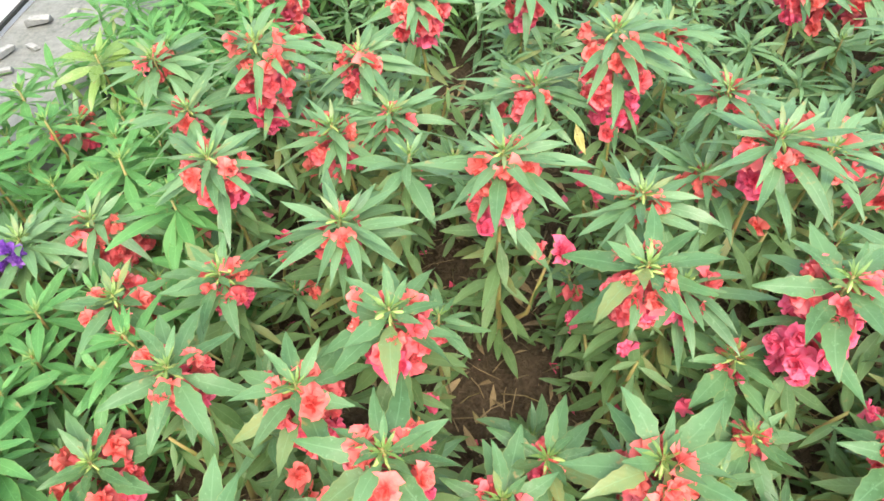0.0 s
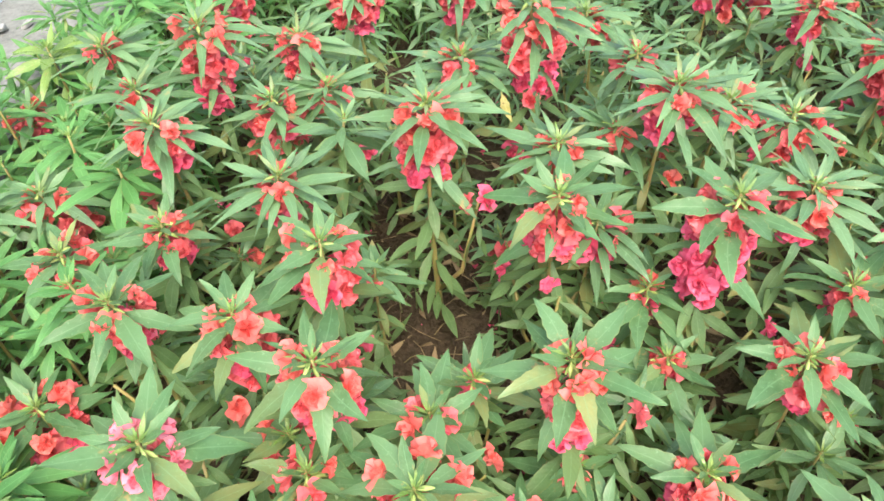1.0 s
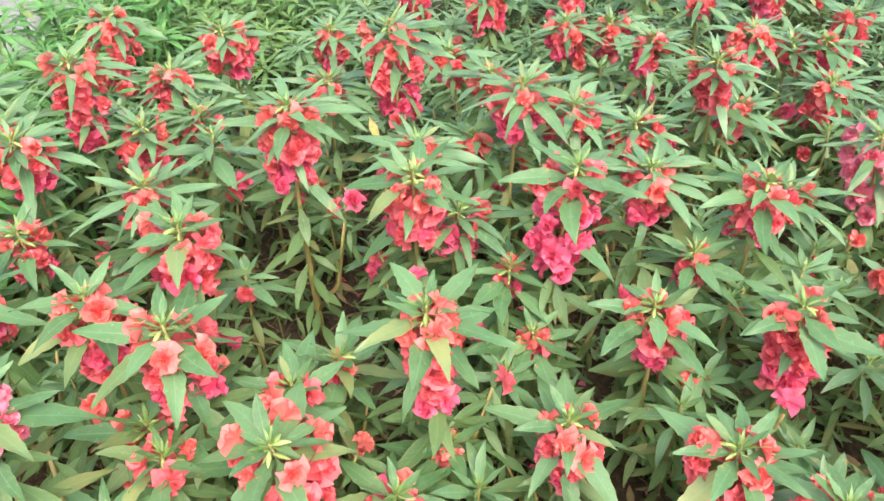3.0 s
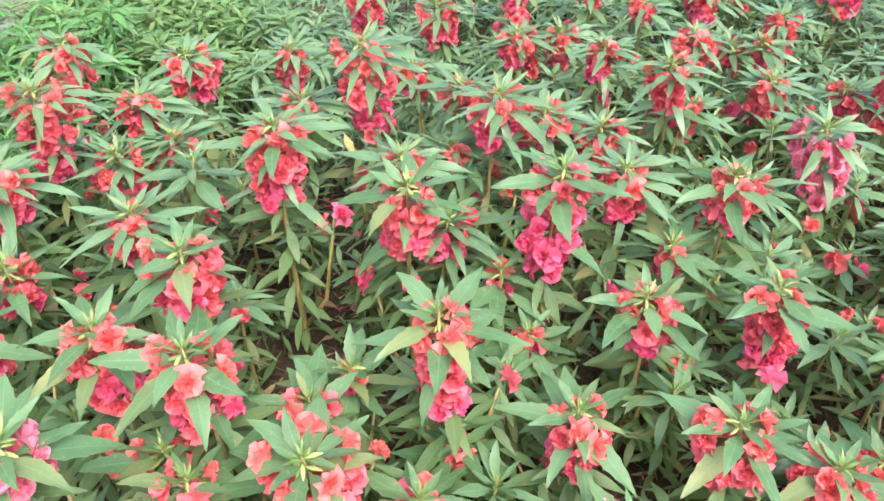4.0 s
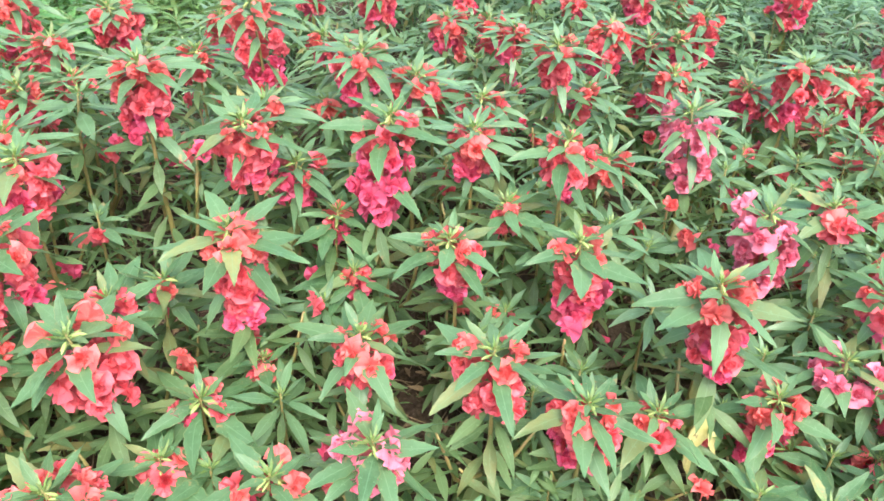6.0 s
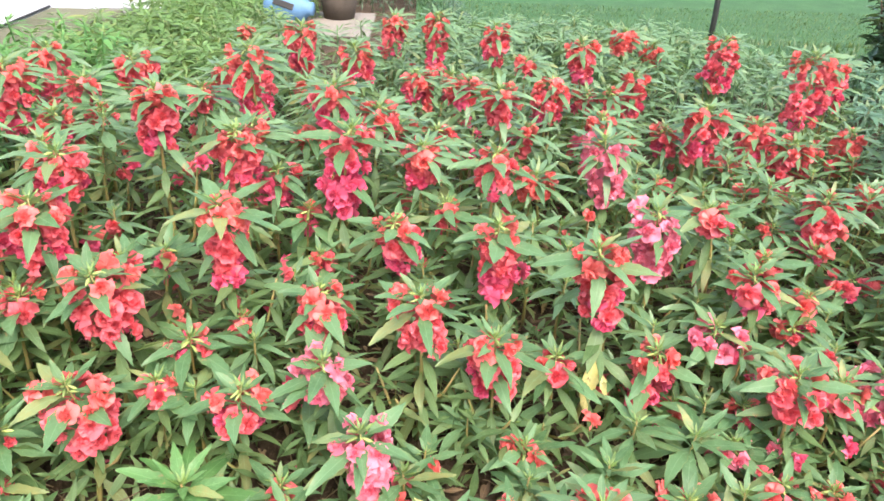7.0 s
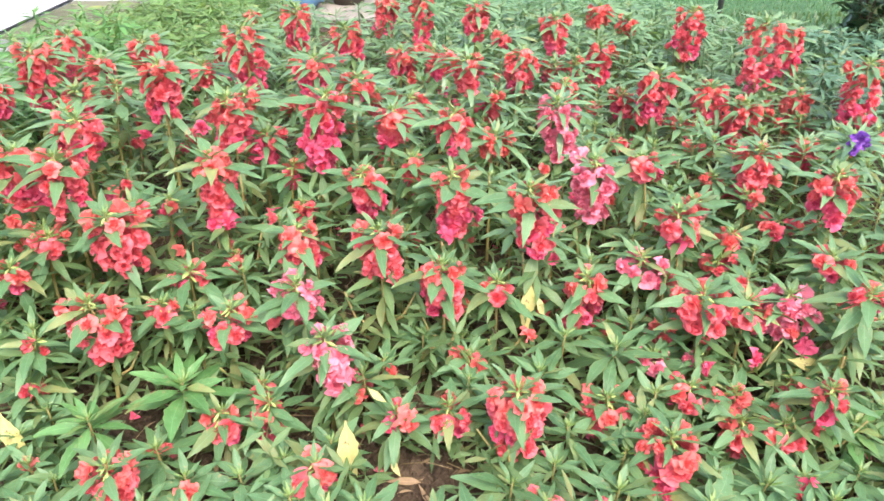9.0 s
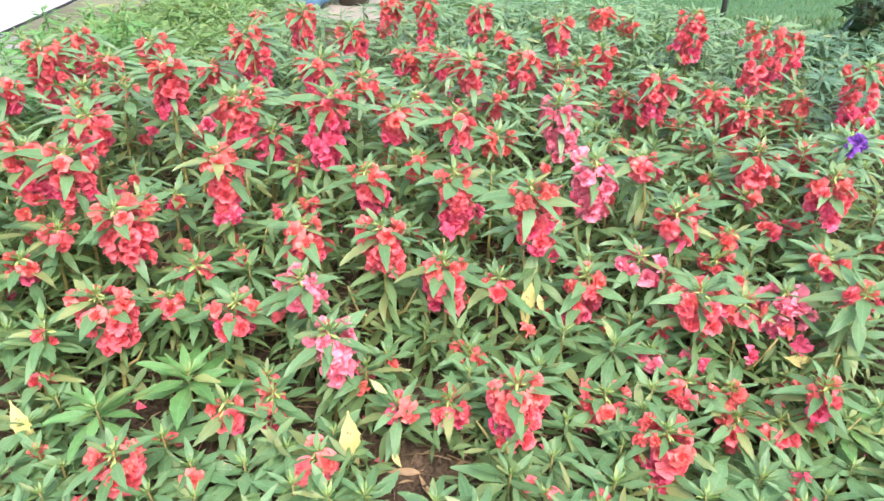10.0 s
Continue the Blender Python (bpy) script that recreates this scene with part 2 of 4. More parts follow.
def tube(points, radii, sides=7):
    """A tapered tube along points, closed at both ends."""
    verts, faces, uvs = [], [], []
    pts = [Vector(p) for p in points]
    for k, (p, r) in enumerate(zip(pts, radii)):
        ahead = (pts[min(k + 1, len(pts) - 1)] - pts[max(k - 1, 0)]).normalized()
        side = ahead.cross(Vector((0.3, 1, 0.1))).normalized()
        other = ahead.cross(side)
        for s in range(sides):
            a = 2 * math.pi * s / sides
            verts.append(p + r * (math.cos(a) * side + math.sin(a) * other))
            uvs.append((k / len(pts), s / sides))
    for k in range(len(pts) - 1):
        for s in range(sides):
            t = (s + 1) % sides
            faces.append((k * sides + s, k * sides + t, (k + 1) * sides + t, (k + 1) * sides + s))
    faces += [tuple(range(sides))[::-1], tuple(range((len(pts) - 1) * sides, len(pts) * sides))]
    return Shape(np.array(verts), faces, np.array(uvs))


def leaf_shape(rng, droop, fold, width=0.25, steps=10, teeth=0.05, wave=0.03, belly=0.40, columns=(-1.0, -0.55, 0.0, 0.55, 1.0)):
    """A pointed leaf, one long, from its stalk at the origin along +x, folded on its midrib, with a toothed edge."""
    verts, uvs, faces = [], [], []
    twist, sway, phase = rng.uniform(-0.5, 0.5), rng.uniform(-0.08, 0.08), rng.uniform(0, 6)
    for k in range(steps + 1):
        u = k / steps
        w = width * 0.5 * (max(u - 0.06, 0.0) / (belly - 0.06)) ** 0.75 if u < belly else width * 0.5 * (1 - ((u - belly) / (1 - belly)) ** 1.7)
        w = max(w, 0.012 if u < 0.9 else 0.002)
        if 1 < k < steps:
            w *= 1 + teeth * (1 if k % 2 else -1)
        x, z, y = u * (1 - 0.22 * abs(droop) * u), -droop * u ** 1.8, sway * math.sin(2.5 * u)
        for j in columns:
            lift = fold * abs(j) * w + wave * (j * j) * math.sin(9 * u + phase + j) * (0.4 + u) * 0.5
            verts.append((x, y + j * w * math.cos(twist * u), z + lift + j * w * math.sin(twist * u) * 1.5))
            uvs.append((u, 0.5 + 0.5 * j))
    for k in range(steps):
        for j in range(len(columns) - 1):
            a, n = k * len(columns) + j, len(columns)
            faces.append((a, a + n, a + n + 1, a + 1))
    return Shape(np.array(verts), faces, np.array(uvs))


def flower_shape(rng):
    """A double flower, 4 cm across, that looks along +x: two crowded rings of ruffled, notched petals and a hood."""
    petals = []
    for ring, (count, reach, tip, back) in enumerate(((7, 0.0275, 68, 0.0), (6, 0.022, 42, 0.003), (4, 0.015, 16, 0.006))):
        for k in range(count):
            turn = 360 * (k + 0.5 * ring) / count + rng.uniform(-16, 16)
            size, wide = reach * rng.uniform(0.70, 1.22), rng.uniform(0.52, 0.92)
            phase, ruffle = rng.uniform(0, 6), rng.uniform(0.14, 0.34)
            verts, faces = [], []
            rows, cols = 4, 7
            for i in range(rows):
                u = i / (rows - 1)
                for j in range(cols):
                    v = j / (cols - 1) * 2 - 1
                    spread = wide * (0.16 + 0.95 * u ** 0.7) * (1 - 0.16 * u * u)
                    notch = 1 - 0.10 * u * (1 - abs(v)) - 0.42 * u * v * v
                    x = ruffle * u * math.sin(5.0 * v + phase) + 0.22 * u * u * (1 if ring else -0.5)
                    verts.append((size * x, size * v * spread, size * u * notch))
            for i in range(rows - 1):
                for j in range(cols - 1):
                    a = i * cols + j
                    faces.append((a, a + 1, a + cols + 1, a + cols))
            s = Shape(np.array(verts), faces, None)
            petals.append(moved(s, pose(back, 0, 0, turn, 0, 0) @ pose(0, 0, 0, 0, 90 - tip - rng.uniform(-20, 20), 0)))
    return joined(petals)


def bud_shape(rng):
    s = tube([(0, 0, 0), (0.004, 0, -0.002), (0.009, 0, -0.005), (0.014, 0, -0.009), (0.017, 0, -0.012)], (0.0006, 0.0022, 0.0032, 0.002, 0.0004), 6)
    return s


rng = random.Random(7)
LEAF_FORMS = [(0.02, 0.22, 0.25), (0.08, 0.28, 0.22), (0.18, 0.16, 0.26), (0.28, 0.22, 0.23), (0.12, 0.14, 0.27), (0.42, 0.20, 0.24), (0.16, 0.28, 0.20), (-0.08, 0.26, 0.24), (0.34, 0.12, 0.22), (0.05, 0.34, 0.20)]
LEAF_SHAPES = [leaf_shape(random.Random(40 + k), d, 0.8 * f, 1.12 * w, 12, 0.07) for k, (d, f, w) in enumerate(LEAF_FORMS)]
LEAF_SIMPLE = [leaf_shape(random.Random(40 + k), d, f, w, 6, 0.0, columns=(-1.0, 0.0, 1.0)) for k, (d, f, w) in enumerate(LEAF_FORMS)]
LEAF_FAR = [leaf_shape(random.Random(140 + k), 0.8 * d + 0.20, 0.7 * f, 0.72 * w, 7, 0.0, columns=(-1.0, 0.0, 1.0)) for k, (d, f, w) in enumerate(LEAF_FORMS)]
LEAF_MESHES = {m.name: [mesh_of("leaf", s, m) for s in LEAF_SHAPES] for m in (LEAF, FRESH_LEAF, PALE_LEAF)}
OLD_MESHES = [mesh_of("leaf", leaf_shape(random.Random(90 + k), 0.05 + 0.07 * k, 0.14, 0.29, 12, 0.07, 0.05), OLD_LEAF) for k in range(2)]
FLOWER_SHAPES = [flower_shape(rng) for _ in range(5)]
FLOWERS = {c: [mesh_of("flower", s, m) for s in FLOWER_SHAPES] for c, m in PETALS.items()}
BUDS = [mesh_of("bud", bud_shape(rng), BUD)]


def smooth_step(a, b, v):
    t = min(1.0, max(0.0, (v - a) / (b - a)))
    return t * t * (3 - 2 * t)


def ground_at(x, y):
    """The bed is level and falls away a little at its near right corner; behind it the land steps down to the lawn."""
    down = -0.45 * smooth_step(5.2, 6.4, y) - 1.15 * smooth_step(6.0, 8.5, y) * smooth_step(-0.3, 1.2, x)
    return down -0.14 * smooth_step(-0.1, 0.9, x) * (1 - smooth_step(1.3, 2.3, y)) - 0.03 * (1 - smooth_step(1.0, 1.4, y))


def leaf_matrix(z, lean, turn, rise, length, roll, out=0.004):
    return pose(lean[0], lean[1], z) @ pose(0, 0, 0, 0, 0, turn) @ pose(out, 0, 0, roll, -rise, 0) @ Matrix.Scale(length, 4)


def stem_line(rng, height, steps=6):
    bow, way = rng.uniform(0.0, 0.03) * height / 0.4, rng.uniform(0, 2 * math.pi)
    return [(bow * math.sin(math.pi * k / steps) * math.cos(way), bow * math.sin(math.pi * k / steps) * math.sin(way), height * k / steps - (0.01 if k == 0 else 0)) for k in range(steps + 1)]


def lean_at(line, z):
    for a, b in zip(line, line[1:]):
        if a[2] <= z <= b[2]:
            t = (z - a[2]) / max(1e-6, b[2] - a[2])
            return (a[0] + t * (b[0] - a[0]), a[1] + t * (b[1] - a[1]))
    return (line[-1][0], line[-1][1])


def crown_leaves(rng, line, height, spike, size, top=12, low=10, amid=4, wide=1.0, spread=0):
    """Where each leaf sits: the whorl on top, those that hang between the flowers, and the smaller ones on the stem below."""
    spots, turn = [], rng.uniform(0, 360)
    for k in range(top):
        u = k / max(1, top - 1)
        turn += 137.5 + rng.uniform(-16, 16)
        form = rng.choice((0, 1, 6, 7)) if u < 0.35 else rng.choice((2, 3, 5, 8, 4, 3))
        spots.append((height - 0.003 - 0.038 * u, turn, 42 - 42 * u + spread * u + rng.uniform(-11, 11), wide * size * (0.046 + 0.078 * min(1.0, 1.5 * u)) * rng.uniform(0.80, 1.10), form))
    for k in range(amid):
        turn += 137.5 + rng.uniform(-25, 25)
        spots.append((height - 0.03 - spike * (0.05 + 0.75 * k / max(1, amid)), turn, rng.uniform(-50, 10) + 1.6 * spread, wide * size * rng.uniform(0.075, 0.125), rng.choice((2, 3, 4, 5, 8, 5))))
    bottom, start = 0.10 * height, height - spike - 0.01
    for k in range(low):
        turn += 137.5 + rng.uniform(-25, 25)
        z = start - (start - bottom) * (k / max(1, low - 1)) ** 1.2
        spots.append((max(z, 0.02), turn, rng.uniform(-42, 24), size * rng.uniform(0.062, 0.118), rng.randrange(10)))
    all_of = [(leaf_matrix(z, lean_at(line, z), turn, rise, length, rng.uniform(-18, 18)), form) for z, turn, rise, length, form in spots]
    return all_of[: top + amid], all_of[top + amid :]


def young_tuft(rng, line, height, size, count=13):
    shapes = []
    for k in range(count):
        u = k / count
        m = leaf_matrix(height - 0.002 - 0.008 * u, line[-1], k * 137.5, 82 - 40 * u + rng.uniform(-9, 9), size * (0.012 + 0.026 * u) * rng.uniform(0.8, 1.2), 0, 0.001)
        shapes.append(moved(LEAF_FAR[rng.choice((0, 1, 6, 7, 9))], m))
    return mesh_of("young_leaves", joined(shapes), YOUNG_LEAF)


PLACES = []
COLOUR_WORDS = {"red": "coral-red", "crimson": "crimson", "pink": "rose-pink", "orange": "orange-red", "violet": "violet"}
SEED = [100]


def balsam(x, y, top, spike, width, bloom, size=1.0, withered=()):
    """A garden balsam whose crown is at (x, y, top); its flowers fill a column of that length and width under the crown."""
    SEED[0] += 1
    rng = random.Random(SEED[0])
    base = ground_at(x, y)
    height = max(0.13, top - base)
    spike = min(spike, height * 0.75)
    PLACES.append((x, y, 0.32 if bloom == "violet" else 0.075))
    near = y < 1.95
    turn = rng.uniform(0, 360)
    root = thing("balsam_plant", x, y, base, turn)
    tagged(root, f"green garden balsam with {COLOUR_WORDS[bloom]} double flowers, in the soil bed", "flowering plant", "balsams in the bed")
    line = stem_line(rng, height)
    thick = 0.0035 + 0.006 * height
    part("stem", mesh_of("stem", tube(line, [thick * (1.15 - 0.85 * k / 6) for k in range(7)]), STEM), root, None, "fleshy olive-green stem")
    size *= 0.80 + 0.25 * min(1.0, height / 0.42)
    low = int(12 + 52 * max(0.0, height - spike))
    crown, under = crown_leaves(rng, line, height, spike, size, 15 if near else 26, low, (2 + int(spike / 0.06)) if near else (4 + int(spike / 0.035)), 0.98 if near else 1.08, 0 if near else 14)
    if near:
        for m, k in crown:
            part("leaf", LEAF_MESHES[LEAF.name][k], root, m)
    else:
        part("crown", mesh_of("crown", joined([moved(LEAF_FAR[k], m) for m, k in crown]), LEAF_BULK), root)
    for k in range(rng.choice((1, 2, 3)) if height > 0.22 else 0):
        way, out, z = rng.uniform(0, 2 * math.pi), rng.uniform(0.04, 0.10), height * rng.uniform(0.08, 0.3)
        side, end = lean_at(line, z), height * rng.uniform(0.40, 0.68)
        c, s = math.cos(way), math.sin(way)
        points = [(side[0], side[1], z), (side[0] + 0.6 * out * c, side[1] + 0.6 * out * s, z + 0.3 * (end - z)), (side[0] + out * c, side[1] + out * s, end)]
        part("branch", mesh_of("branch", tube(points, (thick * 0.8, thick * 0.65, thick * 0.4), 6), STEM), root)
        for n in range(9):
            m = pose(*points[2]) @ pose(0, 0, -0.012 * n) @ pose(0, 0, 0, 0, 0, n * 137.5 + 40 * way) @ pose(0, 0, 0, rng.uniform(-18, 18), -rng.uniform(-35, 40) + 4 * n, 0) @ Matrix.Scale(size * rng.uniform(0.045, 0.09), 4)
            under.append((m, rng.randrange(len(LEAF_SHAPES))))
        for n in range(0 if bloom == "violet" else rng.choice((0, 0, 1)) if near else rng.choice((0, 1, 1, 2))):
            m = pose(*points[2]) @ pose(0, 0, 0.012 - 0.02 * n, 0, 0, rng.uniform(0, 360)) @ pose(0.018, 0, 0, rng.uniform(0, 360), rng.uniform(-42, 12), 0) @ Matrix.Scale(rng.uniform(0.7, 0.95), 4)
            part("flower", FLOWERS[rng.choice(("red", "orange", "crimson"))][rng.randrange(5)], root, m)
    part("foliage", mesh_of("foliage", joined([moved(LEAF_SIMPLE[k], m) for m, k in under]), UNDER_BULK), root)
    part("young_leaves", young_tuft(rng, line, height, size), root, None, "yellow-green young leaves")
    count = max(2, min(30, int(math.pi * width * spike / 0.00155)))
    around = rng.uniform(0, 360)
    for k in range(0 if bloom == "violet" else count):
        u = (k + 0.5) / count
        z = height - 0.012 - spike * u + rng.uniform(-0.006, 0.006)
        around += 137.5 + rng.uniform(-20, 20)
        out = max(0.013, width * 0.5 - 0.012) * (0.75 + 0.35 * math.sin(math.pi * min(1.0, u + 0.25))) * rng.uniform(0.65, 1.2)
        if bloom == "red":
            hue = "orange" if u < 0.22 else "crimson" if u > 0.6 and rng.random() < 0.55 else "red"
        elif bloom == "crimson":
            hue = "red" if u < 0.35 else "crimson"
        elif bloom == "orange":
            hue = "orange"
        else:
            hue = bloom
        side = lean_at(line, z)
        m = pose(side[0], side[1], z) @ pose(0, 0, 0, 0, 0, around) @ pose(out, 0, 0, rng.uniform(0, 360), rng.uniform(-48, 20), 0) @ Matrix.Scale(rng.uniform(0.66, 1.12), 4)
        part("flower", FLOWERS[hue][rng.randrange(5)], root, m)
    for k in range(3 if bloom == "violet" else 0):
        m = pose(line[-1][0], line[-1][1], height + 0.004 - 0.016 * k) @ pose(0, 0, 0, 0, 0, -turn - 90 + (0, 24, -26, 8)[k]) @ pose(0.030 + 0.006 * k, 0, 0, 70 * k, -24, 0) @ Matrix.Scale(0.95, 4)
        part("flower", FLOWERS["violet"][k], root, m)
    for k in range(7 if near else 3):
        m = pose(line[-1][0], line[-1][1], height - 0.006 - 0.003 * k) @ pose(0, 0, 0, 0, rng.uniform(-38, 12), 137.5 * k + rng.uniform(-25, 25)) @ pose(0.003, 0, 0) @ Matrix.Scale(rng.uniform(0.8, 1.3), 4)
        part("bud", BUDS[0], root, m, "green flower bud")
    for k, (stalk, tip) in enumerate(withered):
        ahead = Vector(tip) - Vector(stalk)
        up = Vector((0.1, -0.75, 0.65))
        across = up.cross(ahead).normalized() * ahead.length
        m = Matrix.Identity(4)
        m.col[0], m.col[1], m.col[2] = (*ahead, 0), (*across, 0), (*ahead.cross(across).normalized() * ahead.length, 0)
        m.col[3] = (*stalk, 1)
        part("withered_leaf", OLD_MESHES[k % 2], root, pose(x, y, base, 0, 0, turn).inverted() @ m, "yellowed leaf with brown spots")
    return root


def leafy_plant(x, y, top, look_of="none", size=1.0, blooms=0, room=0.06):
    """A balsam with no flowers yet."""
    SEED[0] += 1
    rng = random.Random(SEED[0])
    base = ground_at(x, y)
    height = max(0.10, top - base)
    PLACES.append((x, y, room))
    words = {"none": "mid-green balsam with no flowers, in the soil bed", "pale": "bright light-green leafy plant at the bed's edge", "fresh": "large bright green rosette of a balsam without flowers", "yellow": "yellow-green leafy young plant in the bed"}[look_of]
    root = tagged(thing("leafy_plant", x, y, base, rng.uniform(0, 360)), words, "plant", "leafy plants in the bed")
    line = stem_line(rng, height)
    thick = 0.003 + 0.005 * height
    part("stem", mesh_of("stem", tube(line, [thick * (1.15 - 0.7 * k / 6) for k in range(7)]), STEM), root)
    size *= 0.80 + 0.25 * min(1.0, height / 0.42)
    crown, under = crown_leaves(rng, line, height, 0.02, size, 19 if look_of == "fresh" else 14, int(9 + 44 * height), 0)
    single, bulk = {"none": (LEAF, LEAF_BULK), "pale": (PALE_LEAF, PALE_BULK), "yellow": (None, YOUNG_LEAF), "fresh": (FRESH_LEAF, LEAF_BULK)}[look_of]
    if single and y < 1.40:
        for m, k in crown:
            part("leaf", LEAF_MESHES[single.name][k], root, m)
    else:
        part("crown", mesh_of("crown", joined([moved(LEAF_SIMPLE[k], m) for m, k in crown]), bulk), root)
    part("foliage", mesh_of("foliage", joined([moved(LEAF_SIMPLE[k], m) for m, k in under]), UNDER_BULK if look_of == "none" else bulk), root)
    part("young_leaves", young_tuft(rng, line, height, size), root)
    for k in range(blooms):
        z = height * rng.uniform(0.65, 0.95)
        side = lean_at(line, z)
        m = pose(side[0], side[1], z) @ pose(0, 0, 0, 0, 0, rng.uniform(0, 360)) @ pose(rng.uniform(0.012, 0.03), 0, 0, rng.uniform(0, 360), rng.uniform(-42, 12), 0) @ Matrix.Scale(rng.uniform(0.75, 1.0), 4)
        part("flower", FLOWERS[rng.choice(("red", "red", "orange", "crimson"))][rng.randrange(5)], root, m)
    return root


# ---- the ground and what lies round the bed ----
def sheet(name, xs, ys, height, mat):
    verts = np.array([(x, y, height(x, y)) for y in ys for x in xs])
    n = len(xs)
    faces = [(j * n + i, j * n + i + 1, (j + 1) * n + i + 1, (j + 1) * n + i) for j in range(len(ys) - 1) for i in range(n - 1)]
    return new(name, mesh_of(name, Shape(verts, faces, None), mat))


def lumpy(x, y):
    lump = 0.012 * noise.noise((9 * x, 9 * y, 0.3)) + 0.008 * noise.noise((31 * x, 31 * y, 1.7))
    return ground_at(x, y) + lump * (1.0 if -2.2 < x < 2.2 and 0.4 < y < 4.3 else 0.0)


def spaced(a, b, inner_a, inner_b, step):
    return [a, *np.arange(inner_a, inner_b + step / 2, step), b]


tagged(sheet("ground", spaced(-80, 80, -2.4, 2.4, 0.03), [-60, *np.arange(0.4, 4.6, 0.03), *np.arange(4.6, 9.2, 0.15), 120], lumpy, SOIL), "brown crumbly garden soil", "ground", kind="structure")
tagged(sheet("lawn", [*np.arange(-0.2, 2.2, 0.15), *np.linspace(2.2, 60, 30)], [*np.arange(4.12, 9.2, 0.15), *np.linspace(9.2, 90, 30)], lambda x, y: ground_at(x, y) + 0.026, TURF), "green mown lawn below the bed", "lawn", kind="structure")


def box_shape(size, bevel=0.01, steps=2):
    bm = bmesh.new()
    bmesh.ops.create_cube(bm, size=1.0)
    bmesh.ops.scale(bm, vec=size, verts=bm.verts)
    bmesh.ops.bevel(bm, geom=bm.edges[:], offset=bevel, segments=steps, affect="EDGES", profile=0.5)
    bm.verts.index_update()
    shape = Shape(np.array([tuple(v.co) for v in bm.verts]), [tuple(v.index for v in f.verts) for f in bm.faces], None)
    bm.free()
    return shape


def block(name, lo, hi, mat, bevel=0.01):
    size = tuple(b - a for a, b in zip(lo, hi))
    ob = new(name, mesh_of(name, box_shape(size, bevel), mat, smooth=False))
    ob.matrix_basis = pose(*((a + b) / 2 for a, b in zip(lo, hi)))
    return ob


tagged(block("wall_west", (-2.75, 1.5, -0.6), (-2.345, 12.0, 3.0), WHITE), "white painted outside wall above a concrete plinth", "wall", kind="structure")
tagged(block("plinth", (-2.346, 2.35, -0.05), (-1.93, 3.86, 0.215), PALE_GREY, 0.02), "pale grey cement plinth along the wall", "plinth", kind="structure")
tagged(block("plinth_end", (-2.346, 3.864, -0.05), (-1.91, 4.80, 0.225), CONCRETE, 0.02), "olive-stained weathered concrete end of the plinth", "plinth", kind="structure")
# no real board: a thin black strip added to draw the wall's stain line
tagged(block("baseboard", (-2.3445, 2.36, 0.2255), (-2.334, 4.79, 0.238), BLACK, 0.002), "black mildew-stained strip at the wall's foot", "baseboard", kind="structure")
tagged(block("pavement", (-1.80, 6.45, -0.60), (-0.62, 8.25, -0.42), SLAB, 0.01), "greyish beige concrete slab beyond the bed", "pavement", kind="structure")


def stone_block(x, y, length, height, turn):
    root = tagged(thing("stone_block", x, y, 0.0, turn), "grey rough stone block at the plinth's end", "stone")
    shape = box_shape((length, 0.16, height + 0.03), 0.03, 3)
    v = shape.verts
    rough = np.array([0.012 * noise.noise((14 * a[0] + x * 9, 14 * a[1], 14 * a[2])) for a in v])
    part("body", mesh_of("body", Shape(v * (1 + rough[:, None] * 3), shape.faces, None), PALE_GREY), root, pose(0, 0, height / 2 - 0.015))


stone_block(-2.02, 4.90, 0.22, 0.20, 8)
stone_block(-1.98, 5.12, 0.26, 0.16, -12)


def rubble(x, y, size, turn):
    root = tagged(thing("cement_lump", x, y, 0.215, turn), "whitish broken lump of cement on the plinth", "rubble")
    shape = box_shape((size, size * 0.75, size * 0.45), size * 0.12, 3)
    v = shape.verts + np.array([[0.30 * size * noise.noise((22 * a[0] + 7 * x, 22 * a[1] + c, 22 * a[2])) for c in (0, 5, 9)] for a in shape.verts])
    part("body", mesh_of("body", Shape(v - np.array((0, 0, v[:, 2].min() + 0.004)), shape.faces, None), CEMENT, smooth=False), root)


for x, y, size, turn in ((-2.24, 2.86, 0.065, 20), (-2.16, 2.90, 0.045, 75), (-2.27, 2.70, 0.06, 60), (-2.20, 2.74, 0.04, -15), (-2.22, 2.62, 0.05, 35)):
    rubble(x, y, size, turn)


def turf_blades(count):
    rng = random.Random(31)
    verts, faces, uvs = [], [], []
    for k in range(count):
        x, y = rng.uniform(-0.2, 9.0), 4.15 + 11.5 * rng.random() ** 1.4
        g = ground_at(x, y) + 0.024
        a, h, w, lean = rng.uniform(0, 6.3), rng.uniform(0.025, 0.06), rng.uniform(0.004, 0.008), rng.uniform(0.2, 0.9)
        c, s = math.cos(a), math.sin(a)
        b = len(verts)
        verts += [(x - s * w, y + c * w, g), (x + s * w, y - c * w, g), (x + c * h * lean * 0.4 + s * w * 0.7, y + s * h * lean * 0.4 - c * w * 0.7, g + h * 0.6), (x + c * h * lean * 0.4 - s * w * 0.7, y + s * h * lean * 0.4 + c * w * 0.7, g + h * 0.6), (x + c * h * lean, y + s * h * lean, g + h)]
        uvs += [(0, 0.3), (0, 0.7), (0.5, 0.7), (0.5, 0.3), (1, 0.5)]
        faces += [(b, b + 1, b + 2, b + 3), (b + 3, b + 2, b + 4)]
    return Shape(np.array(verts), faces, np.array(uvs))


tagged(new("lawn_grass", mesh_of("lawn_grass", turf_blades(46000), BLADES)), "short green grass blades on the lawn", "grass", kind="stuff")


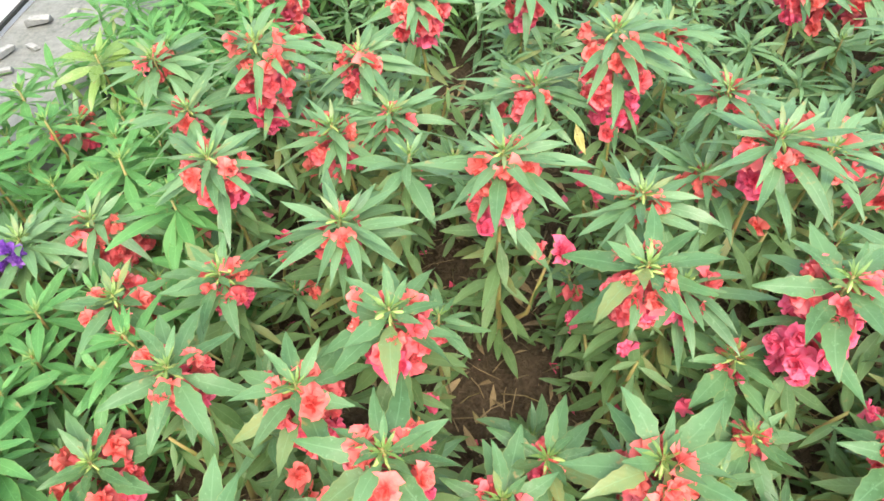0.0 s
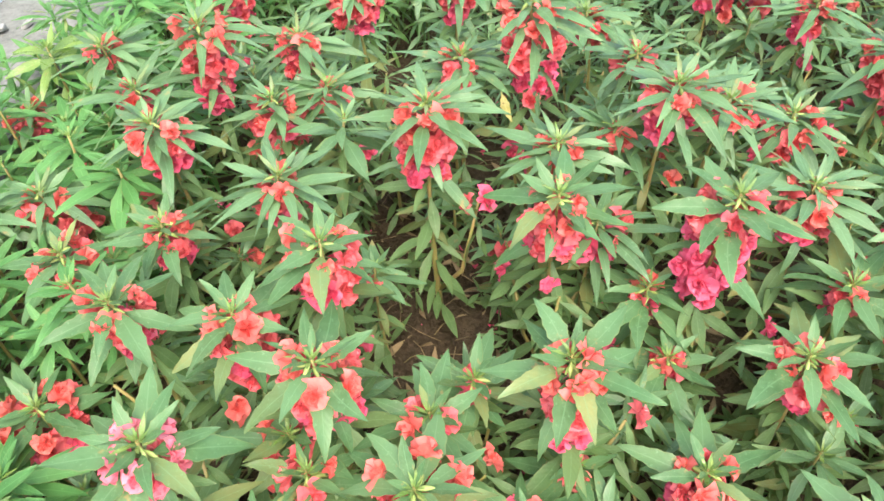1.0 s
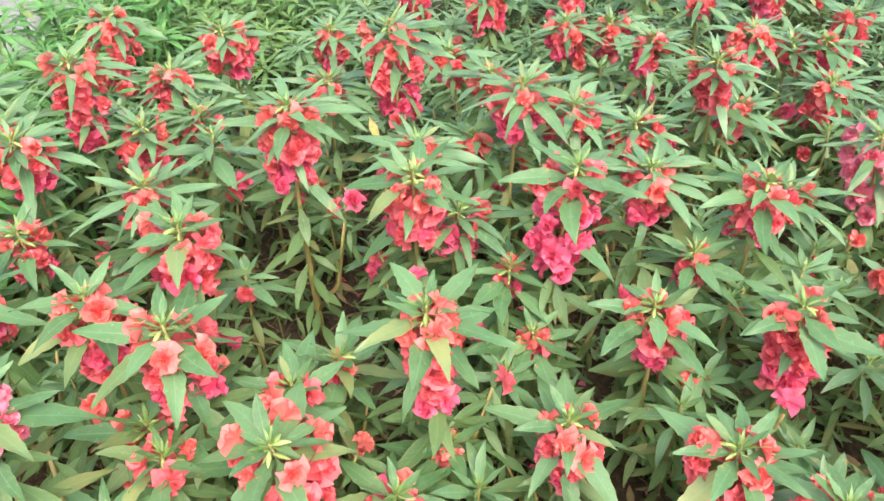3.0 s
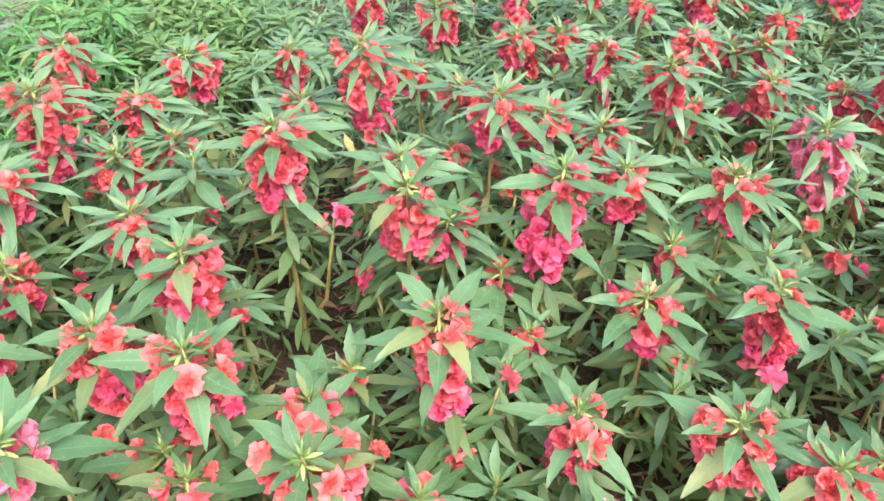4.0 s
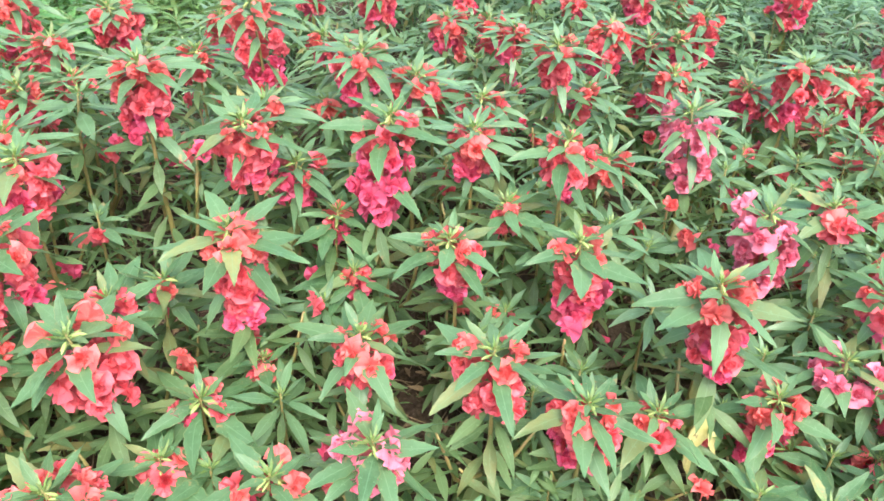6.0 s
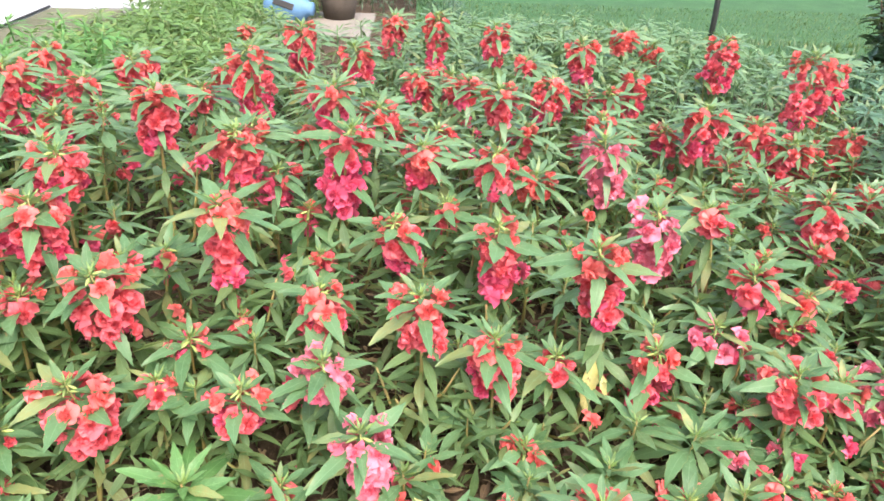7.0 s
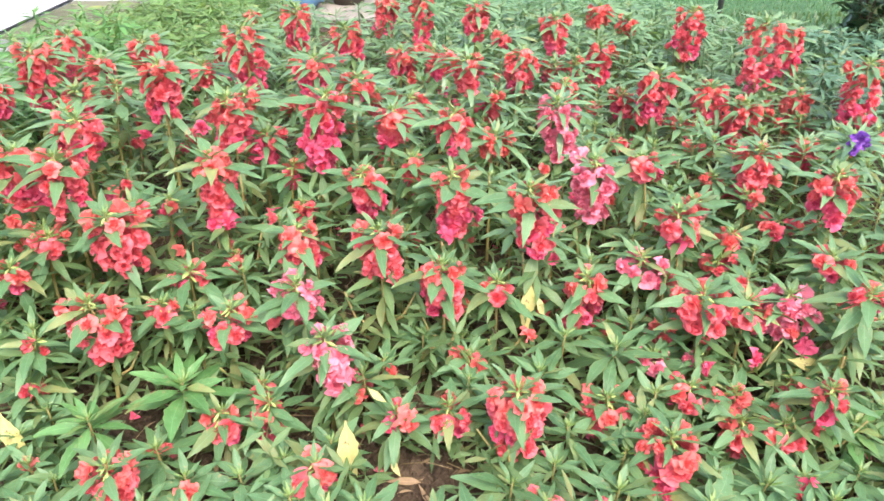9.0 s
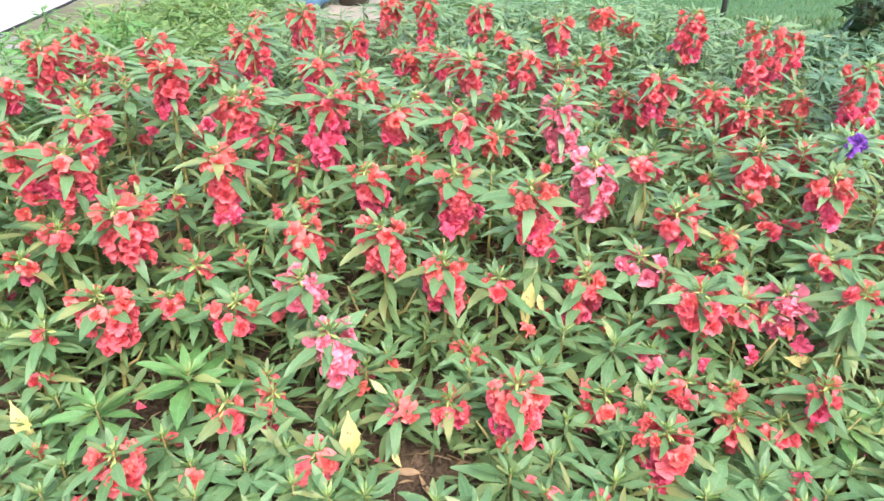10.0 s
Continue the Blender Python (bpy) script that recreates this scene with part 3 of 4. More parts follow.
def garden_post(x, y):
    base = ground_at(x, y)
    root = tagged(thing("garden_post", x, y, base), "dark metal post standing in the lawn", "post")
    part("pole", mesh_of("pole", tube([(0, 0, -0.05), (0.01, 0, 0.9), (-0.008, 0.005, 1.8), (0.02, 0, 3.0)], (0.040, 0.038, 0.038, 0.035), 12), BLACK), root)
    part("foot", mesh_of("foot", tube([(0, 0, -0.02), (0, 0, 0.03), (0, 0, 0.08)], (0.11, 0.10, 0.05), 14), BLACK), root)


garden_post(3.78, 10.25)


def lathe(profile, sides=24):
    verts = np.array([(r * math.cos(2 * math.pi * s / sides), r * math.sin(2 * math.pi * s / sides), z) for r, z in profile for s in range(sides)])
    faces = [(k * sides + s, k * sides + (s + 1) % sides, (k + 1) * sides + (s + 1) % sides, (k + 1) * sides + s) for k in range(len(profile) - 1) for s in range(sides)]
    return Shape(verts, faces, None)


def clay_pot(x, y):
    root = tagged(thing("clay_pot", x, y, -0.42), "dark grey-brown clay flower pot beyond the slab", "flower pot")
    body = part("body", mesh_of("body", lathe([(0.001, 0.0), (0.155, 0.0), (0.21, 0.31), (0.197, 0.31), (0.183, 0.27), (0.001, 0.25)]), CLAY), root)
    part("rim", mesh_of("rim", lathe([(0.207, 0.27), (0.232, 0.275), (0.232, 0.345), (0.197, 0.345), (0.193, 0.28)]), CLAY), body)



def pale_stone(x, y, size):
    root = tagged(thing("pale_stone", x, y, ground_at(x, y) + 0.02, 25), "small whitish rounded stone on the lawn's edge", "stone")
    shape = box_shape((size, size * 0.8, size * 0.6), size * 0.22, 4)
    v = shape.verts + np.array([[0.12 * size * noise.noise((30 * a[0] + c, 30 * a[1], 30 * a[2])) for c in (0, 5, 9)] for a in shape.verts])
    part("body", mesh_of("body", Shape(v - np.array((0, 0, v[:, 2].min() + 0.004)), shape.faces, None), CEMENT), root)


pale_stone(1.81, 4.77, 0.085)
clay_pot(-0.98, 7.98)


def blue_jug(x, y):
    root = tagged(thing("plastic_can", x, y, -0.42, -14), "light blue plastic can with a black slot lying on the slab", "can")
    body = [(0.001, 0.0), (0.085, 0.0), (0.13, 0.03), (0.138, 0.14), (0.138, 0.31), (0.113, 0.39), (0.063, 0.44), (0.063, 0.48), (0.001, 0.482)]
    part("body", mesh_of("body", lathe(body), BLUE), root, pose(-0.23, 0, 0.138, 0, 90, 0))
    part("opening", mesh_of("opening", box_shape((0.21, 0.063, 0.020), 0.008), BLACK, smooth=False), root, pose(0.0, -0.127, 0.189, 68, 14, 0))
    part("handle", mesh_of("handle", tube([(0.03, 0.04, 0.27), (0.07, 0.04, 0.33), (0.17, 0.04, 0.33), (0.22, 0.04, 0.21)], (0.016,) * 4, 8), BLUE), root)


blue_jug(-1.44, 7.70)


def cane():
    foot, top = Vector((0.190, 1.463, -0.045)), Vector((0.078, 1.441, 0.182))
    root = tagged(thing("cane", *foot), "thin dark dry cane leaning among the balsams", "stick")
    mid = (top - foot) * 0.55 + Vector((0.004, 0.003, 0.004))
    part("shaft", mesh_of("shaft", tube([(0, 0, -0.01), tuple(mid), tuple(top - foot)], (0.0028, 0.0024, 0.0017), 6), BARK), root)


cane()

# ---- the plants of the bed, far to near ----
leafy_plant(1.077, 3.886, 0.289, "yellow")
balsam(-0.273, 3.704, 0.451, 0.165, 0.105, "red")
balsam(0.882, 3.534, 0.399, 0.064, 0.104, "orange")
balsam(0.737, 3.504, 0.457, 0.071, 0.113, "orange")
balsam(-0.085, 3.349, 0.531, 0.224, 0.095, "red")
balsam(0.149, 3.266, 0.512, 0.137, 0.093, "red")
balsam(1.094, 3.267, 0.490, 0.213, 0.115, "red")
balsam(-0.402, 3.063, 0.465, 0.119, 0.115, "red")
balsam(0.473, 3.121, 0.488, 0.131, 0.112, "red")
balsam(-0.604, 3.112, 0.526, 0.154, 0.100, "red")
balsam(0.244, 3.025, 0.441, 0.048, 0.072, "red")
balsam(1.403, 2.977, 0.482, 0.177, 0.115, "red")
balsam(-0.168, 2.947, 0.400, 0.093, 0.115, "red")
balsam(-0.032, 2.944, 0.400, 0.099, 0.085, "red")
balsam(0.618, 2.863, 0.436, 0.149, 0.084, "red")
balsam(-1.415, 2.800, 0.497, 0.200, 0.115, "red")
leafy_plant(-0.075, 2.822, 0.310, "none")
balsam(1.228, 2.805, 0.540, 0.240, 0.150, "red")
balsam(0.437, 2.795, 0.389, 0.063, 0.091, "red")
balsam(-0.829, 2.792, 0.450, 0.110, 0.076, "red")
balsam(0.311, 2.761, 0.437, 0.141, 0.111, "red")
balsam(0.508, 2.752, 0.407, 0.062, 0.054, "red")
balsam(1.321, 2.619, 0.329, 0.128, 0.094, "orange")
leafy_plant(-1.947, 2.617, 0.311, "pale")
balsam(0.998, 2.638, 0.347, 0.138, 0.115, "red")
balsam(-1.062, 2.599, 0.523, 0.104, 0.115, "red")
balsam(1.109, 2.566, 0.305, 0.165, 0.115, "red")
balsam(0.440, 2.545, 0.385, 0.120, 0.090, "red")
balsam(0.639, 2.511, 0.363, 0.083, 0.084, "red")
leafy_plant(-1.603, 2.471, 0.454, "pale")
balsam(0.187, 2.456, 0.371, 0.072, 0.064, "red")
balsam(-0.215, 2.360, 0.410, 0.068, 0.104, "red")
balsam(1.449, 2.450, 0.484, 0.229, 0.115, "red")
balsam(-1.326, 2.353, 0.556, 0.191, 0.104, "red")
balsam(0.728, 2.419, 0.460, 0.172, 0.115, "red")
balsam(-1.590, 2.392, 0.477, 0.041, 0.075, "red")
balsam(0.084, 2.395, 0.510, 0.092, 0.099, "red")
balsam(-0.637, 2.350, 0.622, 0.196, 0.115, "red", withered=(((-0.550, 2.250, 0.270), (-0.520, 2.262, 0.200)), ((-0.690, 2.330, 0.420), (-0.660, 2.290, 0.370))))
balsam(-0.104, 2.296, 0.415, 0.086, 0.103, "red")
balsam(-1.049, 2.282, 0.465, 0.041, 0.069, "red")
balsam(1.198, 2.257, 0.277, 0.076, 0.088, "red")
balsam(-1.454, 2.246, 0.468, 0.041, 0.086, "red")
balsam(-1.155, 2.235, 0.460, 0.085, 0.102, "red")
balsam(-0.375, 2.140, 0.584, 0.087, 0.102, "red")
leafy_plant(-1.573, 2.144, 0.413, "pale")
balsam(0.355, 2.160, 0.446, 0.161, 0.115, "pink")
balsam(-0.803, 2.050, 0.592, 0.160, 0.090, "red")
balsam(0.164, 2.089, 0.366, 0.060, 0.104, "orange")
balsam(0.845, 2.084, 0.232, 0.033, 0.068, "orange")
balsam(-1.600, 2.022, 0.367, 0.122, 0.088, "red")
balsam(-0.575, 2.075, 0.499, 0.030, 0.071, "orange")
balsam(-1.318, 2.052, 0.530, 0.093, 0.102, "red")
balsam(1.208, 2.017, 0.385, 0.082, 0.080, "violet")
balsam(0.965, 2.060, 0.335, 0.156, 0.109, "red")
balsam(-1.072, 1.989, 0.468, 0.089, 0.072, "red")
balsam(-0.144, 2.022, 0.468, 0.099, 0.090, "red")
balsam(0.034, 1.930, 0.490, 0.102, 0.082, "red")
balsam(-0.308, 1.886, 0.557, 0.192, 0.096, "crimson")
balsam(-0.413, 1.870, 0.360, 0.053, 0.045, "red")
balsam(-1.245, 1.860, 0.460, 0.084, 0.068, "red")
balsam(0.994, 1.904, 0.173, 0.039, 0.115, "red")
balsam(-0.577, 1.887, 0.546, 0.145, 0.095, "red")
balsam(-0.085, 1.885, 0.375, 0.067, 0.063, "red")
balsam(-1.440, 1.828, 0.408, 0.076, 0.105, "red")
balsam(0.543, 1.835, 0.400, 0.054, 0.095, "red")
balsam(0.698, 1.815, 0.281, 0.053, 0.073, "red")
balsam(1.064, 1.791, 0.368, 0.122, 0.103, "red")
balsam(-0.379, 1.776, 0.288, 0.054, 0.052, "red")
balsam(-0.936, 1.777, 0.528, 0.086, 0.114, "red")
balsam(0.802, 1.765, 0.202, 0.053, 0.074, "red")
balsam(0.412, 1.815, 0.398, 0.156, 0.107, "pink")
balsam(0.753, 1.707, 0.155, 0.037, 0.085, "red")
balsam(-0.204, 1.706, 0.412, 0.108, 0.086, "red")
balsam(0.024, 1.703, 0.409, 0.159, 0.079, "red")
balsam(-1.050, 1.663, 0.487, 0.136, 0.085, "red")
balsam(-1.237, 1.660, 0.500, 0.112, 0.089, "red")
balsam(-0.694, 1.666, 0.352, 0.030, 0.064, "red")
balsam(0.616, 1.695, 0.305, 0.068, 0.115, "red")
balsam(-0.752, 1.583, 0.380, 0.030, 0.070, "red")
balsam(-0.352, 1.553, 0.330, 0.099, 0.093, "red")
balsam(-1.398, 1.577, 0.315, 0.102, 0.115, "red")
balsam(0.358, 1.516, 0.216, 0.126, 0.078, "red")
balsam(-0.970, 1.560, 0.326, 0.048, 0.097, "red")
balsam(0.507, 1.589, 0.232, 0.059, 0.115, "pink")
balsam(0.965, 1.552, 0.254, 0.044, 0.098, "red")
balsam(-0.555, 1.622, 0.490, 0.166, 0.079, "red")
balsam(-0.905, 1.577, 0.506, 0.127, 0.100, "red")
balsam(0.203, 1.530, 0.448, 0.151, 0.099, "red", withered=(((0.215, 1.475, 0.224), (0.218, 1.462, 0.072)), ((0.232, 1.480, 0.180), (0.262, 1.470, 0.110))))
balsam(-0.526, 1.597, 0.232, 0.030, 0.060, "red")
balsam(0.425, 1.526, 0.030, 0.075, 0.078, "red", withered=(((0.372, 1.530, -0.020), (0.400, 1.515, -0.095)),))
balsam(-0.923, 1.497, 0.339, 0.030, 0.072, "red")
balsam(-0.145, 1.464, 0.376, 0.114, 0.089, "red")
balsam(-0.604, 1.485, 0.254, 0.030, 0.088, "red")
leafy_plant(0.471, 1.480, 0.102, "none")
balsam(0.133, 1.470, 0.234, 0.041, 0.079, "red")
balsam(0.552, 1.472, 0.108, 0.064, 0.059, "red")
balsam(0.741, 1.461, 0.182, 0.066, 0.106, "red")
balsam(-0.753, 1.447, 0.420, 0.145, 0.115, "red")
leafy_plant(0.050, 1.434, 0.049, "none")
balsam(-1.080, 1.425, 0.532, 0.070, 0.086, "pink")
balsam(-0.990, 1.423, 0.300, 0.055, 0.072, "red")
balsam(-0.002, 1.420, 0.310, 0.125, 0.097, "red")
balsam(0.624, 1.404, 0.059, 0.033, 0.056, "pink")
leafy_plant(-0.046, 1.401, 0.125, "none")
balsam(0.864, 1.399, -0.038, 0.048, 0.069, "red")
balsam(-0.649, 1.396, 0.217, 0.048, 0.067, "red")
balsam(0.508, 1.394, 0.075, 0.049, 0.083, "pink")
balsam(0.986, 1.394, 0.250, 0.052, 0.066, "red")
balsam(0.850, 1.487, 0.185, 0.107, 0.115, "pink", withered=(((0.850, 1.416, 0.034), (0.990, 1.440, 0.000)),))
balsam(0.608, 1.410, 0.240, 0.083, 0.115, "red")
balsam(-0.473, 1.346, 0.240, 0.074, 0.102, "red")
balsam(-0.324, 1.360, 0.295, 0.071, 0.093, "pink")
balsam(0.065, 1.338, 0.066, 0.057, 0.068, "red")
balsam(0.680, 1.299, 0.039, 0.064, 0.054, "red")
balsam(-0.749, 1.274, 0.304, 0.138, 0.110, "red")
balsam(-0.881, 1.268, 0.211, 0.030, 0.042, "red")
balsam(0.570, 1.293, 0.060, 0.031, 0.115, "red")
balsam(0.374, 1.259, -0.042, 0.120, 0.105, "red")
leafy_plant(0.960, 1.265, -0.030, "fresh", size=1.15)
leafy_plant(1.020, 1.460, 0.100, "fresh", size=1.10)
balsam(0.868, 1.245, 0.094, 0.068, 0.066, "red")
balsam(0.685, 1.247, -0.033, 0.086, 0.063, "red")
balsam(-0.391, 1.231, 0.098, 0.052, 0.049, "red")
balsam(-0.895, 1.224, 0.128, 0.030, 0.040, "red", withered=(((-0.902, 1.120, 0.132), (-0.850, 1.090, 0.030)),))
leafy_plant(-0.559, 1.214, 0.133, "fresh", size=1.35, room=0.27)
balsam(-0.247, 1.225, 0.250, 0.115, 0.091, "pink", withered=(((-0.188, 1.062, 0.165), (-0.166, 1.052, 0.016)), ((-0.151, 1.140, 0.181), (-0.110, 1.135, 0.146)), ((-0.107, 1.100, 0.030), (-0.084, 1.085, -0.015))))
balsam(0.014, 1.175, 0.022, 0.070, 0.079, "red")
balsam(-0.097, 1.152, 0.102, 0.030, 0.075, "red")
balsam(0.789, 1.250, -0.035, 0.039, 0.115, "red")
balsam(-0.462, 1.154, 0.072, 0.059, 0.073, "red")
balsam(-0.368, 1.183, -0.005, 0.087, 0.058, "red")
leafy_plant(-0.709, 1.094, 0.143, "fresh", size=1.05, room=0.10)
balsam(0.150, 1.100, 0.215, 0.150, 0.103, "red")
balsam(0.473, 1.108, 0.084, 0.135, 0.115, "red")
balsam(-0.628, 0.976, 0.139, 0.096, 0.089, "red")
balsam(-0.246, 1.017, 0.083, 0.058, 0.081, "red")
leafy_plant(-0.981, 2.147, 0.478, "none")
balsam(-0.770, 2.330, 0.512, 0.060, 0.075, "red")
balsam(-0.421, 2.343, 0.515, 0.060, 0.080, "red")
balsam(-1.135, 2.405, 0.505, 0.075, 0.080, "red")
balsam(-0.510, 2.620, 0.450, 0.070, 0.085, "red")
balsam(-0.461, 2.190, 0.448, 0.050, 0.070, "orange")
balsam(-0.262, 2.210, 0.505, 0.065, 0.095, "red")
balsam(0.020, 2.680, 0.455, 0.065, 0.085, "red")
balsam(-0.500, 1.960, 0.420, 0.070, 0.090, "crimson")
balsam(-1.800, 2.330, 0.335, 0.050, 0.090, "red")
leafy_plant(-1.770, 2.450, 0.430, "yellow")
balsam(-1.700, 1.950, 0.380, 0.050, 0.060, "violet")
balsam(-1.030, 4.060, 0.310, 0.050, 0.070, "orange")


# leafy undergrowth between them
def free_spots(seed, wanted, x_from, x_to, y_from, y_to, apart, bare=()):
    rng = random.Random(seed)
    tries = 0
    while wanted and tries < 6000:
        tries += 1
        x, y = rng.uniform(x_from, x_to), rng.uniform(y_from, y_to)
        if any(math.hypot(x - a, y - b) < apart + 0.3 * (r - 0.06) for a, b, r in PLACES):
            continue
        if any(math.hypot(x - a, y - b) < r for a, b, r in bare):
            continue
        wanted -= 1
        yield rng, x, y


def fill(kind, rise, blooms, *where):
    """Young plants, each a thing of its own."""
    for rng, x, y in free_spots(*where):
        leafy_plant(x, y, ground_at(x, y) + rise(x, y) * rng.uniform(0.75, 1.1), kind, (rng.uniform(0.72, 1.0) if y > 1.45 else rng.uniform(0.85, 1.25)), blooms=rng.choice((1, 2, 3)) if rng.random() < blooms else 0)


def thicket(name, words, mat, rise, *where):
    """Far growth in which no single plant can be told apart."""
    shapes = []
    for rng, x, y in free_spots(*where):
        PLACES.append((x, y, 0.06))
        height = rise * rng.uniform(0.75, 1.15)
        line = stem_line(rng, height)
        crown, under = crown_leaves(rng, line, height, 0.02, 0.95, 18, int(8 + 30 * height), 0, 1.0, 12)
        at = pose(x, y, ground_at(x, y))
        shapes += [moved(LEAF_FAR[k], at @ m) for m, k in crown + under]
        shapes.append(moved(tube(line, [0.004] * 7, 5), at))
    tagged(new(name, mesh_of(name, joined(shapes), mat)), words, "foliage", kind="stuff")


EDGE = ((1.9, 4.6, 0.65), (1.3, 4.75, 0.45), (0.8, 4.9, 0.4))
OPEN = ((-1.42, 7.3, 0.50), (-1.3, 6.5, 0.45), (-0.95, 7.4, 0.5), (-0.85, 6.3, 0.45), (-0.8, 5.7, 0.4), (-1.0, 5.2, 0.40), (-0.62, 5.0, 0.38), (-0.7, 5.6, 0.35), (-0.68, 4.4, 0.32), (-0.95, 4.7, 0.28))
BARE = ((-0.79, 1.98, 0.115), (-0.87, 2.10, 0.095), (-0.98, 2.24, 0.08), (-0.66, 2.25, 0.08), (-0.52, 1.94, 0.06), (-0.23, 2.03, 0.09), (-0.35, 1.91, 0.08), (-0.02, 1.31, 0.085), (0.11, 1.50, 0.075), (0.10, 1.40, 0.075), (0.09, 1.33, 0.075), (0.20, 1.40, 0.06), (-0.19, 1.09, 0.065), (-0.19, 1.00, 0.06), (-0.07, 1.04, 0.11), (-0.45, 1.07, 0.07), (0.36, 1.42, 0.07), (0.33, 1.25, 0.06), (-0.42, 1.30, 0.07))


def canopy(x, y):
    return 0.11 + 0.19 * smooth_step(1.05, 1.8, y) * (1 - 0.35 * smooth_step(0.3, 1.0, x) * (1 - smooth_step(1.9, 2.5, y)))


fill("none", canopy, 0.4, 9, 22, 0.35, 1.30, 0.85, 1.60, 0.068, BARE)
fill("none", canopy, 0.12, 8, 58, -1.15, 1.15, 0.80, 1.40, 0.068, BARE)
fill("none", lambda x, y: 0.27, 0.5, 21, 34, 0.55, 1.50, 1.35, 2.7, 0.056)
fill("none", canopy, 0.12, 23, 11, -1.15, -0.15, 0.80, 1.10, 0.066)
fill("none", canopy, 0.50, 1, 104, -1.50, 1.50, 1.2, 2.65, 0.064, BARE)
fill("pale", lambda x, y: 0.42, 0.0, 3, 70, -2.02, -1.36, 1.2, 2.34, 0.072)
thicket("low_growth", "green balsam leaves low between the flowering plants", LEAF_BULK, 0.27, 16, 70, -1.42, 1.50, 2.6, 3.2, 0.075)
thicket("edge_growth", "bright light-green growth at the plinth's foot", PALE_BULK, 0.38, 13, 52, -1.91, -1.42, 2.3, 3.6, 0.075)
thicket("balsam_thicket", "mid-green balsam leaves at the far end of the bed", LEAF_BULK, 0.31, 2, 170, -1.0, 1.6, 3.1, 4.5, 0.08, OPEN + EDGE)
thicket("far_undergrowth", "green undergrowth before the lawn", LEAF_BULK, 0.16, 6, 60, -0.2, 1.3, 4.4, 5.0, 0.10, OPEN)
thicket("seedling_thicket", "bright light-green young plants beside the slab", SEEDLING, 0.28, 4, 190, -1.90, -0.85, 3.0, 6.0, 0.072, OPEN)
thicket("far_seedlings", "bright green young plants behind the seedling bed", SEEDLING, 0.30, 26, 130, -2.35, -1.2, 5.9, 8.6, 0.10, OPEN)
# dark leaves added here to stand for the shadow behind slab and pot
thicket("back_growth", "dark green growth added for the shadow behind the slab", DARK_BULK, 0.42, 27, 60, -1.7, 0.4, 8.4, 9.6, 0.11)
thicket("weed_thicket", "bluish green weeds between bed and lawn", WEED, 0.29, 5, 130, 1.48, 3.0, 1.9, 3.8, 0.085)


def clods(count):
    """Crumbs of earth on the bed."""
    rng = random.Random(63)
    verts, faces = [], []
    for k in range(count):
        x, y = rng.uniform(-1.3, 1.2), rng.uniform(0.88, 2.5)
        r, b = 0.004 + 0.017 * rng.random() ** 2.5, len(verts)
        g = lumpy(x, y) + 0.3 * r
        for p in ((1, 0, 0), (0, 1, 0), (-1, 0, 0), (0, -1, 0), (0, 0, 1), (0.7, 0.7, 0.5), (-0.7, 0.7, 0.4), (-0.7, -0.7, 0.5), (0.7, -0.7, 0.4)):
            verts.append((x + r * (p[0] + rng.uniform(-0.3, 0.3)), y + r * (p[1] + rng.uniform(-0.3, 0.3)), g + r * (0.8 * p[2] + rng.uniform(-0.25, 0.25)) - (0.5 * r if p[2] == 0 else 0)))
        ring = (0, 5, 1, 6, 2, 7, 3, 8)
        faces += [(b + ring[i], b + ring[(i + 1) % 8], b + 4) for i in range(8)]
    tagged(new("soil_crumbs", mesh_of("soil_crumbs", Shape(np.array(verts), faces, None), SOIL, smooth=False)), "loose brown crumbs of earth on the bed", "soil", kind="stuff")


clods(6500)


def sprigs(count):
    """Small side shoots and seedlings that fill the shade between the stems."""
    rng = random.Random(91)
    shapes = []
    while count:
        x, y = rng.uniform(-1.35, 1.25), rng.uniform(0.92, 2.55)
        if math.hypot(x + 0.80, y - 1.97) < 0.10 or math.hypot(x + 0.07, y - 1.04) < 0.09:
            continue
        count -= 1
        height = rng.uniform(0.05, 0.17)
        line = stem_line(rng, height)
        at = pose(x, y, ground_at(x, y), 0, 0, rng.uniform(0, 360)) @ pose(0, 0, 0, rng.uniform(-14, 14), rng.uniform(-14, 14), 0)
        shapes.append(moved(tube(line, [0.0022 - 0.0002 * k for k in range(7)], 4), at))
        for k in range(rng.randrange(7, 12)):
            z = height * (1 - 0.07 * k)
            m = leaf_matrix(z, lean_at(line, z), 137.5 * k + rng.uniform(-20, 20), rng.uniform(-25, 45) - 3 * k, rng.uniform(0.030, 0.068), rng.uniform(-18, 18))
            shapes.append(moved(LEAF_SIMPLE[rng.randrange(10)], at @ m))
    tagged(new("low_sprigs", mesh_of("low_sprigs", joined(shapes), UNDER_BULK)), "small green side shoots between the balsam stems", "foliage", kind="stuff")


sprigs(330)


